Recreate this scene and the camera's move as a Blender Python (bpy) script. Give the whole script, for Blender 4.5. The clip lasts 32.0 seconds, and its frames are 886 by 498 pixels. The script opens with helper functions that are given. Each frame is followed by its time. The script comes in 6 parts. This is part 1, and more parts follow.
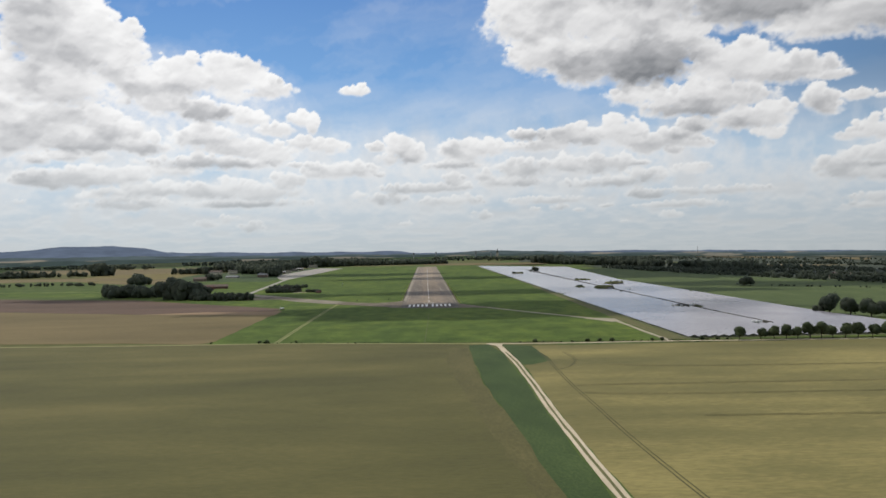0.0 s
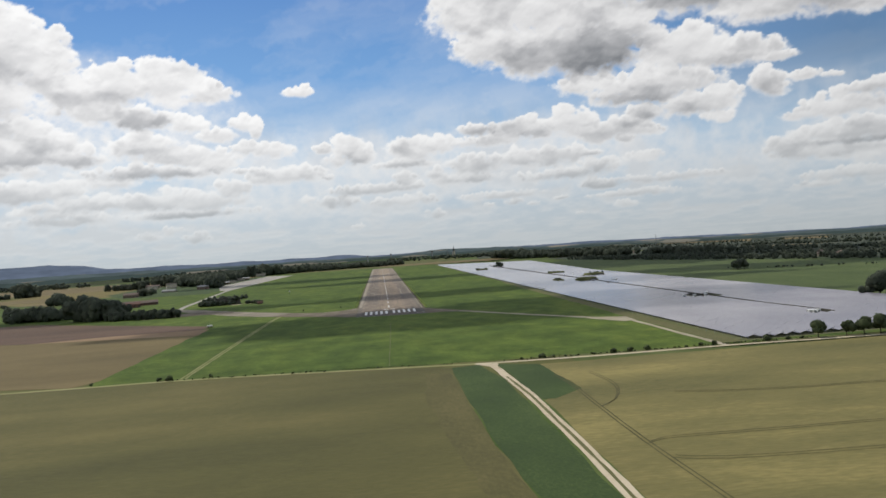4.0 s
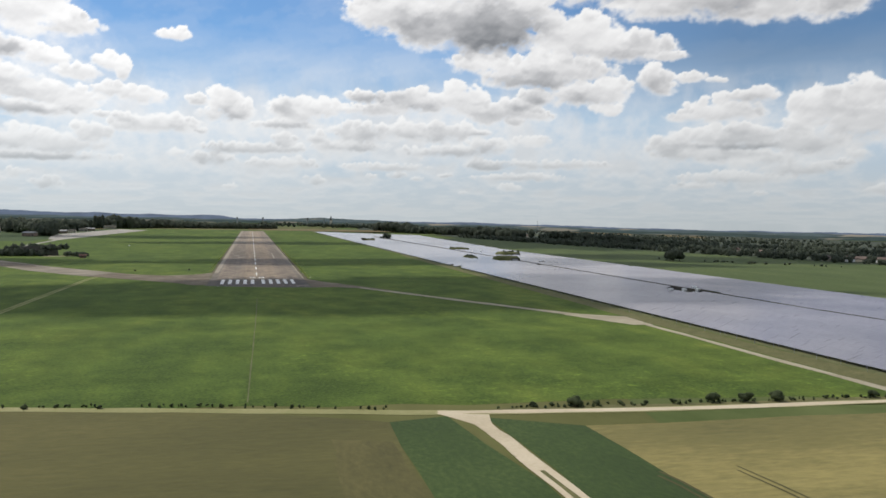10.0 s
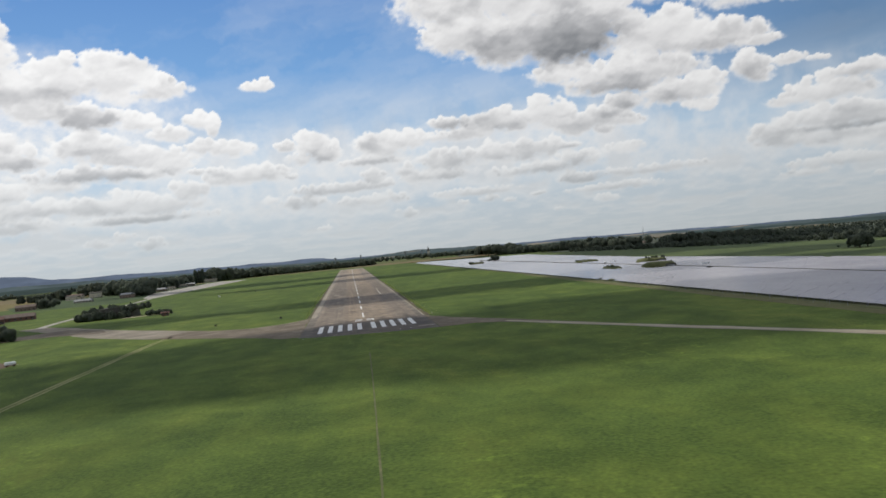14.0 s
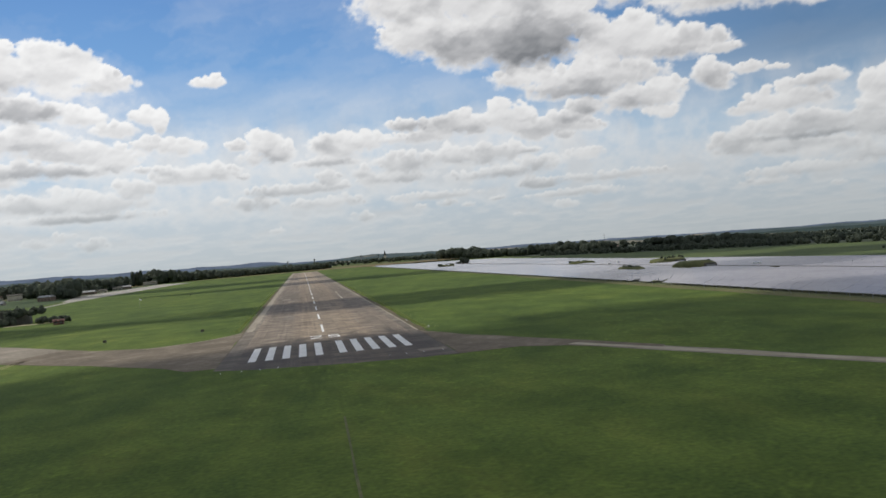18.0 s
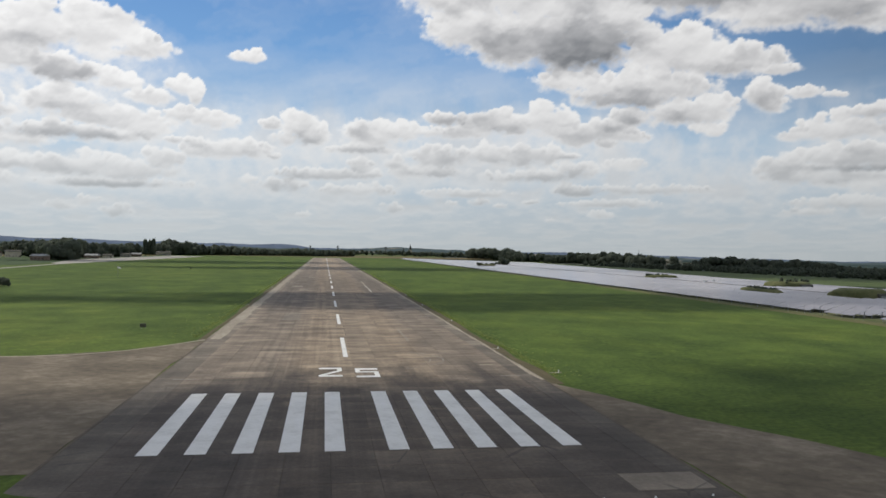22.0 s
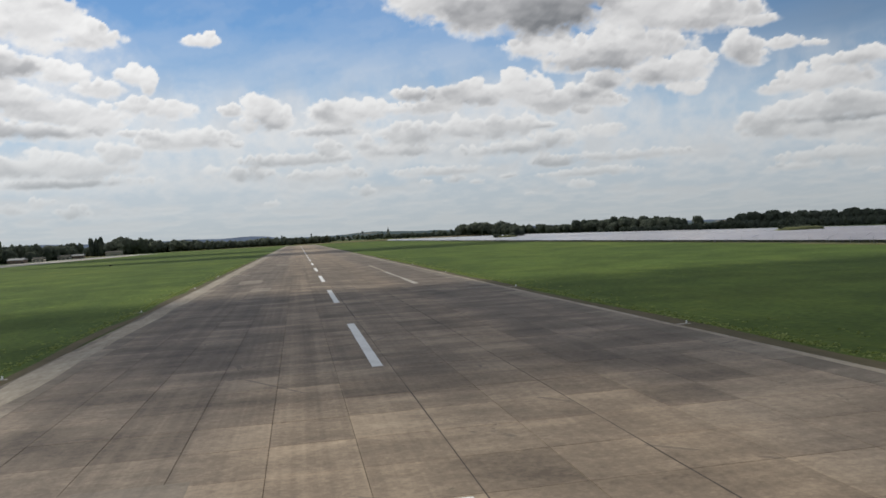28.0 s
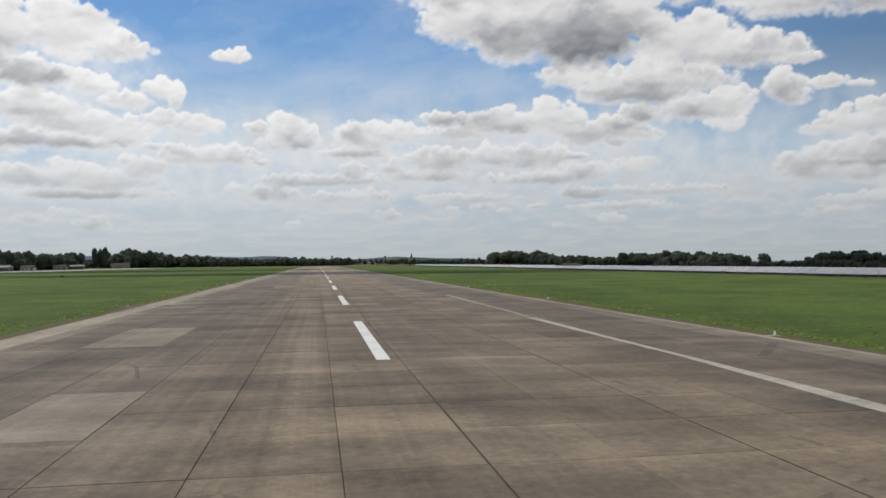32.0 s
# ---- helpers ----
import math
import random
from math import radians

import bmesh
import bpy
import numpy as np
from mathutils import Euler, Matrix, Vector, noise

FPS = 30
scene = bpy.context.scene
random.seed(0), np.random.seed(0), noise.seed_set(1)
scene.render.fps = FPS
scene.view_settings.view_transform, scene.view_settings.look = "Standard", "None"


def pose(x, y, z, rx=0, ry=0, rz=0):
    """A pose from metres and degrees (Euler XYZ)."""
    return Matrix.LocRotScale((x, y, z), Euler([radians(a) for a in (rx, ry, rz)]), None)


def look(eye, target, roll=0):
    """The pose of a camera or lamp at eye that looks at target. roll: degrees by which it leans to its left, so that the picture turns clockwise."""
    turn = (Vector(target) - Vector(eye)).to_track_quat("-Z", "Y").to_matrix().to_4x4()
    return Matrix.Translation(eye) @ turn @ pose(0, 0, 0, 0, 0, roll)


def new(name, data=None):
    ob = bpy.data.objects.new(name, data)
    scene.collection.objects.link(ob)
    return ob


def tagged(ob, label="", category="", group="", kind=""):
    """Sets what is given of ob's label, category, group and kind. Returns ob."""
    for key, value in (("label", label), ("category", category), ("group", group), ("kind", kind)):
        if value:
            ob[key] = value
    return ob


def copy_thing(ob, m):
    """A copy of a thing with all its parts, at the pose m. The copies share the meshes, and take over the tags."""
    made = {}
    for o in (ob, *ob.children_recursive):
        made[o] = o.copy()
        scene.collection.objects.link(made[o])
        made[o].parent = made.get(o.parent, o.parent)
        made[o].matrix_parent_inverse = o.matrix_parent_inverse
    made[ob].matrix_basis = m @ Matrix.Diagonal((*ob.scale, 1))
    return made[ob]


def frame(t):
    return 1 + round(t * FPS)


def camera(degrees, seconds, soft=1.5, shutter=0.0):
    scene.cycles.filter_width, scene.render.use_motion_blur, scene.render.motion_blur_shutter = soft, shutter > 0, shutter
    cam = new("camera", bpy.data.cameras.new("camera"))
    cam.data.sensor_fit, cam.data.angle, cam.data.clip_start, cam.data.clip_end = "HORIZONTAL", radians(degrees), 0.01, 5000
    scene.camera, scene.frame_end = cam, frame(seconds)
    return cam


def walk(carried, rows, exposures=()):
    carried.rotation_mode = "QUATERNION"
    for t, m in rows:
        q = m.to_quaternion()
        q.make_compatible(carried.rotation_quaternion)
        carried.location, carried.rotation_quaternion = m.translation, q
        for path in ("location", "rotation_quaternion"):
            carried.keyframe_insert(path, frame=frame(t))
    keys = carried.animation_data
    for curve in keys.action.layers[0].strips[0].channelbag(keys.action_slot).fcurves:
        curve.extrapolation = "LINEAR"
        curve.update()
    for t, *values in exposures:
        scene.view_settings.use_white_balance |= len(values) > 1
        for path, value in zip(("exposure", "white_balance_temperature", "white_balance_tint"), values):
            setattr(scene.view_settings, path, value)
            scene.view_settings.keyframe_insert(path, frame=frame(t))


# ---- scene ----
# A disused military airfield with a solar park beside its runway. Runway along +y, threshold stripes start at y = 0.
cam = camera(58.41, 32.0, soft=1.6)
EXPOSURES = [(0.0, 0.0), (6.0, 0.0), (7.0, 0.13), (8.0, 0.14), (9.0, 0.2), (10.0, 0.12), (11.0, 0.12), (12.0, 0.0), (16.0, -0.02), (18.0, -0.05), (21.0, -0.08), (23.0, -0.05), (25.0, -0.03), (28.0, -0.1), (30.0, -0.08), (31.0, -0.12), (32.0, -0.1)]
PATH = [
    (0, -2.50, -660.74, 48.55, 89.931, 1.288, -1.268),
    (0.5, -3.08, -646.66, 47.90, 89.702, 3.434, -3.630),
    (1, -3.57, -632.57, 47.27, 90.542, 3.113, -5.502),
    (1.5, -3.90, -618.44, 46.66, 91.338, 1.848, -6.707),
    (2, -4.12, -604.30, 46.05, 91.205, 1.836, -5.996),
    (2.5, -4.31, -590.16, 45.42, 90.800, 2.202, -4.281),
    (3, -4.40, -576.08, 44.74, 91.036, 3.519, -3.621),
    (3.5, -4.44, -562.12, 43.99, 90.623, 5.323, -4.037),
    (4, -4.53, -548.27, 43.18, 89.840, 4.297, -4.611),
    (4.5, -4.65, -534.54, 42.32, 89.176, 3.418, -5.357),
    (5, -4.76, -520.97, 41.43, 88.592, 2.685, -6.369),
    (5.5, -4.84, -507.60, 40.51, 88.129, 2.239, -8.011),
    (6, -4.86, -494.45, 39.58, 87.110, 6.073, -7.734),
    (6.5, -4.81, -481.49, 38.64, 86.012, 6.602, -8.356),
    (7, -4.72, -468.65, 37.69, 87.059, 3.943, -10.105),
    (7.5, -4.59, -455.84, 36.75, 87.852, 0.617, -10.846),
    (8, -4.47, -442.93, 35.86, 86.935, -0.497, -11.767),
    (8.5, -4.29, -430.00, 35.04, 85.699, -1.099, -12.338),
    (9, -4.06, -417.09, 34.23, 85.656, -1.323, -11.859),
    (9.5, -3.77, -404.23, 33.36, 86.627, -0.797, -12.819),
    (10, -3.50, -391.40, 32.47, 87.818, -0.659, -13.621),
    (10.5, -3.32, -378.56, 31.60, 88.956, -1.140, -11.173),
    (11, -3.27, -365.65, 30.74, 88.972, -0.642, -7.240),
    (11.5, -3.35, -352.61, 29.90, 89.997, 0.817, -3.945),
    (12, -3.52, -339.42, 29.10, 91.517, 0.793, -4.862),
    (12.5, -3.71, -326.09, 28.34, 91.331, 0.663, -6.301),
    (13, -3.90, -312.63, 27.62, 91.652, 1.573, -7.026),
    (13.5, -4.05, -299.08, 26.92, 91.208, 3.574, -7.054),
    (14, -4.18, -285.40, 26.22, 89.921, 5.656, -6.837),
    (14.5, -4.33, -271.55, 25.51, 89.840, 4.642, -6.706),
    (15, -4.49, -257.57, 24.78, 89.861, 3.816, -7.385),
    (15.5, -4.65, -243.51, 24.04, 89.848, 2.883, -7.835),
    (16, -4.79, -229.40, 23.30, 89.838, 1.909, -8.180),
    (16.5, -4.91, -215.31, 22.55, 89.870, 0.922, -8.439),
    (17, -4.98, -201.28, 21.81, 89.392, 2.819, -10.116),
    (17.5, -4.92, -187.33, 21.07, 89.095, 4.479, -11.253),
    (18, -4.75, -173.46, 20.34, 90.084, 4.982, -10.162),
    (18.5, -4.51, -159.64, 19.61, 90.651, 2.209, -7.629),
    (19, -4.28, -145.87, 18.89, 89.844, -0.489, -6.823),
    (19.5, -4.10, -132.19, 18.22, 89.688, -1.447, -8.017),
    (20, -3.94, -118.57, 17.63, 89.762, -0.132, -10.327),
    (20.5, -3.77, -104.99, 17.16, 89.969, 0.037, -10.461),
    (21, -3.62, -91.35, 16.78, 89.924, -0.642, -9.346),
    (21.5, -3.54, -77.55, 16.48, 90.015, -0.692, -8.185),
    (22, -3.59, -63.56, 16.16, 90.120, -0.677, -8.493),
    (22.5, -3.79, -49.45, 15.68, 91.168, -0.762, -9.296),
    (23, -4.10, -35.21, 15.09, 92.036, -0.493, -9.163),
    (23.5, -4.51, -20.82, 14.45, 91.329, 0.720, -9.143),
    (24, -4.87, -6.33, 13.78, 90.286, 4.266, -9.962),
    (24.5, -5.07, 8.20, 13.08, 90.117, 6.196, -10.145),
    (25, -5.14, 22.78, 12.38, 90.273, 5.392, -9.102),
    (25.5, -5.12, 37.38, 11.73, 90.002, 4.033, -7.250),
    (26, -5.08, 51.99, 11.10, 89.983, 3.623, -8.280),
    (26.5, -5.01, 66.56, 10.47, 89.901, 3.113, -8.876),
    (27, -4.94, 81.09, 9.82, 89.774, 2.491, -9.208),
    (27.5, -4.87, 95.55, 9.12, 89.575, 1.638, -9.183),
    (28, -4.83, 109.93, 8.35, 88.790, 3.245, -10.444),
    (28.5, -4.74, 124.24, 7.56, 89.077, 3.850, -11.536),
    (29, -4.58, 138.52, 6.80, 90.086, 2.380, -10.440),
    (29.5, -4.33, 152.80, 6.15, 90.925, 1.183, -9.092),
    (30, -4.08, 167.09, 5.63, 91.624, -0.105, -9.046),
    (30.5, -3.89, 181.42, 5.26, 91.800, -0.222, -9.811),
    (31, -3.74, 195.81, 5.03, 92.017, 0.346, -10.658),
    (31.5, -3.61, 210.27, 4.94, 90.878, 0.839, -9.973),
    (32, -3.48, 224.76, 4.93, 90.932, 0.604, -8.986),
]
walk(cam, [(r[0], pose(*r[1:])) for r in PATH], EXPOSURES)

# ---------------------------------------------------------------- light
SUN_EL, SUN_AZ = 52.0, -50.0          # degrees up, degrees right of the runway's heading
world = bpy.data.worlds.new("sky")
scene.world = world
world.use_nodes = True
wn = world.node_tree.nodes
sky = wn.new("ShaderNodeTexSky")
sky.sky_type, sky.sun_disc = "NISHITA", False
sky.sun_elevation, sky.sun_rotation = radians(SUN_EL), radians(SUN_AZ)
wn["Background"].inputs["Strength"].default_value = 0.098
wl = world.node_tree.links
cl_pos, cl_noise, cl_mix = wn.new("ShaderNodeTexCoord"), wn.new("ShaderNodeTexNoise"), wn.new("ShaderNodeMix")
cl_ramp = wn.new("ShaderNodeValToRGB")
cl_noise.inputs["Scale"].default_value, cl_noise.inputs["Detail"].default_value = 5.0, 6.0
cl_ramp.color_ramp.elements[0].position, cl_ramp.color_ramp.elements[1].position = 0.40, 0.60
cl_mix.data_type = "RGBA"
cl_mix.inputs[7].default_value = (6.6, 6.7, 6.9, 1)
wl.new(cl_pos.outputs["Generated"], cl_noise.inputs["Vector"])
wl.new(cl_noise.outputs["Fac"], cl_ramp.inputs["Fac"])
wl.new(cl_ramp.outputs["Color"], cl_mix.inputs[0])
wl.new(sky.outputs["Color"], cl_mix.inputs[6])
wl.new(cl_mix.outputs[2], wn["Background"].inputs["Color"])
SUN_DIR = Vector((math.sin(radians(SUN_AZ)) * math.cos(radians(SUN_EL)), math.cos(radians(SUN_AZ)) * math.cos(radians(SUN_EL)), math.sin(radians(SUN_EL))))
sun = new("sun", bpy.data.lights.new("sun", "SUN"))
sun.data.energy, sun.data.angle, sun.data.color = 2.2, radians(0.53), (1.0, 0.95, 0.86)
sun.matrix_basis = look(SUN_DIR * 2000, (0, 0, 0))


# ---------------------------------------------------------------- materials
def nodes_of(name):
    m = bpy.data.materials.new(name)
    m.use_nodes = True
    return m, m.node_tree.nodes, m.node_tree.links, m.node_tree.nodes["Principled BSDF"]


def noise_node(n, l, vec, scale, detail=4.0, rough=0.55, dist=0.0):
    t = n.new("ShaderNodeTexNoise")
    t.inputs["Scale"].default_value, t.inputs["Detail"].default_value = scale, detail
    t.inputs["Roughness"].default_value, t.inputs["Distortion"].default_value = rough, dist
    l.new(vec, t.inputs["Vector"])
    return t.outputs["Fac"]


def ramp_node(n, l, fac, stops):
    r = n.new("ShaderNodeValToRGB")
    e = r.color_ramp.elements
    while len(e) < len(stops):
        e.new(0.5)
    for q, (p, c) in zip(e, stops):
        q.position, q.color = p, (*c, 1)
    l.new(fac, r.inputs["Fac"])
    return r.outputs["Color"]


def mix_node(n, l, fac, a, b, mode="MIX"):
    m = n.new("ShaderNodeMix")
    m.data_type, m.blend_type = "RGBA", mode
    for value, slot in ((fac, m.inputs[0]), (a, m.inputs[6]), (b, m.inputs[7])):
        if isinstance(value, (int, float)):
            slot.default_value = value
        elif isinstance(value, tuple):
            slot.default_value = (*value, 1)
        else:
            l.new(value, slot)
    return m.outputs[2]


def math_node(n, l, op, a, b=0.0, clamp=False):
    m = n.new("ShaderNodeMath")
    m.operation, m.use_clamp = op, clamp
    for value, slot in ((a, m.inputs[0]), (b, m.inputs[1])):
        if isinstance(value, (int, float)):
            slot.default_value = value
        else:
            l.new(value, slot)
    return m.outputs[0]


def place_node(n, l, stretch=(1, 1, 1), turn=0.0):
    g = n.new("ShaderNodeNewGeometry")
    m = n.new("ShaderNodeMapping")
    m.inputs["Scale"].default_value = stretch
    m.inputs["Rotation"].default_value = (0, 0, radians(turn))
    l.new(g.outputs["Position"], m.inputs["Vector"])
    return m.outputs["Vector"]


def bump_node(n, l, p, height, strength, distance):
    b = n.new("ShaderNodeBump")
    b.inputs["Strength"].default_value, b.inputs["Distance"].default_value = strength, distance
    l.new(height, b.inputs["Height"])
    l.new(b.outputs["Normal"], p.inputs["Normal"])


def surface(name, dark, mid, light, big=0.03, small=1.2, stretch=(1, 1, 1), turn=0.0, rough=0.95, bump=0.3, rand=0.0, grain=0.35, metal=0.0, spec=0.3):
    """A weathered surface: patches at one scale, grain at another, relief from both."""
    m, n, l, p = nodes_of(name)
    v = place_node(n, l, stretch, turn)
    a, b = noise_node(n, l, v, big, 5.0, 0.6), noise_node(n, l, v, small, 6.0, 0.65)
    f = mix_node(n, l, grain, a, b)
    f = math_node(n, l, "ADD", math_node(n, l, "MULTIPLY", math_node(n, l, "SUBTRACT", f, 0.5), 2.0), 0.5)
    if rand:
        o = n.new("ShaderNodeObjectInfo")
        f = math_node(n, l, "ADD", f, math_node(n, l, "MULTIPLY", math_node(n, l, "SUBTRACT", o.outputs["Random"], 0.5), rand))
    c = ramp_node(n, l, f, [(0.1, dark), (0.5, mid), (0.9, light)])
    l.new(c, p.inputs["Base Color"])
    p.inputs["Roughness"].default_value, p.inputs["Metallic"].default_value = rough, metal
    p.inputs["Specular IOR Level"].default_value = spec
    if bump:
        bump_node(n, l, p, b, bump, 0.3 / small)
    return m


def rgb(r, g, b):
    """A linear colour from picture values of 0 to 255."""
    return tuple((v / 255) ** 2.2 for v in (r, g, b))


def grass_material():
    m, n, l, p = nodes_of("airfield_grass")
    v, w = place_node(n, l, (1.0, 0.45, 1)), place_node(n, l, (1, 1, 1))
    a, b, c = noise_node(n, l, v, 0.012, 5.0, 0.6), noise_node(n, l, v, 0.09, 6.0, 0.68), noise_node(n, l, w, 1.6, 4.0)
    f = mix_node(n, l, 0.5, a, b)
    col = ramp_node(n, l, f, [(0.34, (0.054, 0.090, 0.026)), (0.46, (0.093, 0.143, 0.033)), (0.56, (0.146, 0.198, 0.041)), (0.68, (0.255, 0.288, 0.062))])
    col = mix_node(n, l, 0.45, col, ramp_node(n, l, c, [(0.32, (0.018, 0.035, 0.005)), (0.72, (0.13, 0.195, 0.03))]))
    tuft = ramp_node(n, l, noise_node(n, l, w, 0.42, 6.0, 0.72), [(0.54, (0, 0, 0)), (0.66, (1, 1, 1))])
    zone = ramp_node(n, l, noise_node(n, l, v, 0.022, 3.0, 0.5), [(0.48, (0.16, 0.16, 0.16)), (0.62, (0.8, 0.8, 0.8))])
    col = mix_node(n, l, mix_node(n, l, 1.0, tuft, zone, "MULTIPLY"), col, (0.20, 0.285, 0.048))
    dull = ramp_node(n, l, noise_node(n, l, w, 0.05, 5.0, 0.7), [(0.4, (0.7, 0.72, 0.66)), (0.62, (1.08, 1.05, 1.0))])
    col = mix_node(n, l, 1.0, col, dull, "MULTIPLY")
    l.new(col, p.inputs["Base Color"])
    p.inputs["Roughness"].default_value, p.inputs["Specular IOR Level"].default_value = 0.95, 0.15
    bump_node(n, l, p, c, 0.5, 0.25)
    return m


def mosaic_material():
    """Farmland: a patchwork of crops, meadows and stubble."""
    m, n, l, p = nodes_of("farmland")
    v = place_node(n, l, (1, 0.55, 1), 14)
    t = n.new("ShaderNodeTexVoronoi")
    t.inputs["Scale"].default_value = 0.0021
    l.new(v, t.inputs["Vector"])
    s = n.new("ShaderNodeSeparateColor")
    l.new(t.outputs["Color"], s.inputs["Color"])
    col = ramp_node(n, l, s.outputs["Red"], [(0.0, (0.045, 0.085, 0.018)), (0.3, (0.075, 0.125, 0.026)), (0.5, (0.10, 0.13, 0.04)), (0.62, (0.26, 0.19, 0.08)), (0.8, (0.055, 0.09, 0.02)), (0.95, (0.2, 0.17, 0.075))])
    g = noise_node(n, l, v, 0.05, 5.0, 0.6)
    col = mix_node(n, l, 0.35, col, ramp_node(n, l, g, [(0.3, (0.02, 0.035, 0.012)), (0.7, (0.2, 0.2, 0.09))]))
    l.new(col, p.inputs["Base Color"])
    p.inputs["Roughness"].default_value, p.inputs["Specular IOR Level"].default_value = 0.95, 0.1
    bump_node(n, l, p, g, 0.3, 2.0)
    return m


def panel_material():
    """Glass-covered solar modules: cells paled by painted sky sheen, pale grid lines, a clear mirror-like cover."""
    m, n, l, p = nodes_of("solar_glass")
    v = place_node(n, l)
    a = noise_node(n, l, v, 0.02, 4.0, 0.6)
    br = n.new("ShaderNodeTexBrick")
    br.offset = 0.0
    l.new(place_node(n, l, (1, 1, 1), 0), br.inputs["Vector"])
    br.inputs["Scale"].default_value, br.inputs["Mortar Size"].default_value = 1.0, 0.05
    br.inputs["Brick Width"].default_value, br.inputs["Row Height"].default_value = 0.9, 1.6
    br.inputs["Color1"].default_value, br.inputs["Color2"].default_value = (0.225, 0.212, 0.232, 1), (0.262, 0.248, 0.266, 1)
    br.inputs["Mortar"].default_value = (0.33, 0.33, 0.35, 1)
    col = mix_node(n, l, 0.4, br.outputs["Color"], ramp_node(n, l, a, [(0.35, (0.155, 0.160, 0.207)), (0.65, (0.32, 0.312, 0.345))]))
    l.new(col, p.inputs["Base Color"])
    p.inputs["Roughness"].default_value = 0.16
    p.inputs["IOR"].default_value = 1.7
    return m


SLAB_X, SLAB_Y, PARTS_FROM = 3.46, 4.2, 134.0    # bay of the runway slabs, and a cross joint


def concrete_material(name, dark, mid, light, rand=0.5, wear_light=()):
    """Old airfield concrete: rubber-blackened lanes along the runway, lighter slabs, stains and cracks."""
    m, n, l, p = nodes_of(name)
    streak = noise_node(n, l, place_node(n, l, (1, 0.012, 1)), 0.55, 5.0, 0.6)
    blot, grit = noise_node(n, l, place_node(n, l, (0.55, 1, 1)), 0.2, 7.0, 0.66), noise_node(n, l, place_node(n, l), 4.0, 6.0, 0.7)
    tyre = noise_node(n, l, place_node(n, l, (1, 0.006, 1), 0.3), 2.4, 3.0, 0.6)
    streak = mix_node(n, l, 0.35, streak, tyre)
    cross = noise_node(n, l, place_node(n, l, (0.12, 1, 1)), 0.4, 2.5, 0.5)
    lane = n.new("ShaderNodeSeparateXYZ")
    l.new(n.new("ShaderNodeNewGeometry").outputs["Position"], lane.inputs[0])
    rubbed = ramp_node(n, l, math_node(n, l, "DIVIDE", math_node(n, l, "ADD", lane.outputs["X"], 24.0), 48.0, True), [(0.1, (0.7, 0.7, 0.7)), (0.25, (1, 1, 1)), (0.46, (1, 1, 1)), (0.56, (0.5, 0.5, 0.5)), (1.0, (0.45, 0.45, 0.45))])
    streak = mix_node(n, l, rubbed, (0.5, 0.5, 0.5), streak)
    f = mix_node(n, l, 0.62, streak, mix_node(n, l, 0.16, blot, cross))
    f = mix_node(n, l, 0.22, f, grit)
    f = math_node(n, l, "ADD", math_node(n, l, "MULTIPLY", math_node(n, l, "SUBTRACT", f, 0.5), 4.2), 0.5)
    o = n.new("ShaderNodeObjectInfo")
    g = n.new("ShaderNodeNewGeometry")
    r = math_node(n, l, "FRACT", math_node(n, l, "ADD", o.outputs["Random"], g.outputs["Random Per Island"]))
    f = math_node(n, l, "ADD", f, math_node(n, l, "MULTIPLY", math_node(n, l, "SUBTRACT", r, 0.5), rand))
    col = ramp_node(n, l, f, [(0.05, dark), (0.5, mid), (0.95, light)])
    c = n.new("ShaderNodeTexVoronoi")
    c.feature = "DISTANCE_TO_EDGE"
    c.inputs["Scale"].default_value = 0.07
    l.new(place_node(n, l, (1, 0.8, 1), 20), c.inputs["Vector"])
    crack = math_node(n, l, "LESS_THAN", c.outputs["Distance"], 0.006)
    col = mix_node(n, l, math_node(n, l, "MULTIPLY", math_node(n, l, "MULTIPLY", crack, 0.45), math_node(n, l, "GREATER_THAN", blot, 0.55)), col, (0.05, 0.045, 0.04))
    if wear_light:
        # rubber and soot, painted cloud shade and far glare: a tone for each stretch, blending raggedly into the next
        q = n.new("ShaderNodeSeparateXYZ")
        l.new(g.outputs["Position"], q.inputs[0])
        rag = math_node(n, l, "MULTIPLY", math_node(n, l, "SUBTRACT", noise_node(n, l, place_node(n, l, (1, 0.25, 1)), 0.16, 5.0, 0.65), 0.5), 110.0)
        along = math_node(n, l, "DIVIDE", math_node(n, l, "ADD", math_node(n, l, "ADD", q.outputs["Y"], rag), 30.0), 700.0, True)
        col = mix_node(n, l, 1.0, col, ramp_node(n, l, along, [((y + 30) / 700, (k, k, k * b)) for y, k, b in wear_light]), "MULTIPLY")
        off = math_node(n, l, "ABSOLUTE", math_node(n, l, "SUBTRACT", math_node(n, l, "ADD", q.outputs["X"], math_node(n, l, "MULTIPLY", rag, 0.06)), 2.0))
        col = mix_node(n, l, 1.0, col, ramp_node(n, l, math_node(n, l, "DIVIDE", off, 25.0, True), [(0.0, (1.06, 1.04, 1.0)), (0.3, (1.1, 1.06, 1.0)), (0.48, (0.86, 0.86, 0.87)), (0.8, (0.82, 0.82, 0.83)), (0.95, (1.1, 1.1, 1.1))]), "MULTIPLY")
        # each slab is rubbed pale along its cross joints, most of all at the far one
        bay = math_node(n, l, "FRACT", math_node(n, l, "DIVIDE", math_node(n, l, "ADD", q.outputs["Y"], 1000 * SLAB_Y - PARTS_FROM), SLAB_Y))
        rub = ramp_node(n, l, bay, [(0.0, (1.06, 1.05, 1.04)), (0.14, (0.97, 0.97, 0.97)), (0.55, (0.94, 0.94, 0.94)), (0.86, (1.08, 1.07, 1.06)), (1.0, (1.34, 1.32, 1.28))])
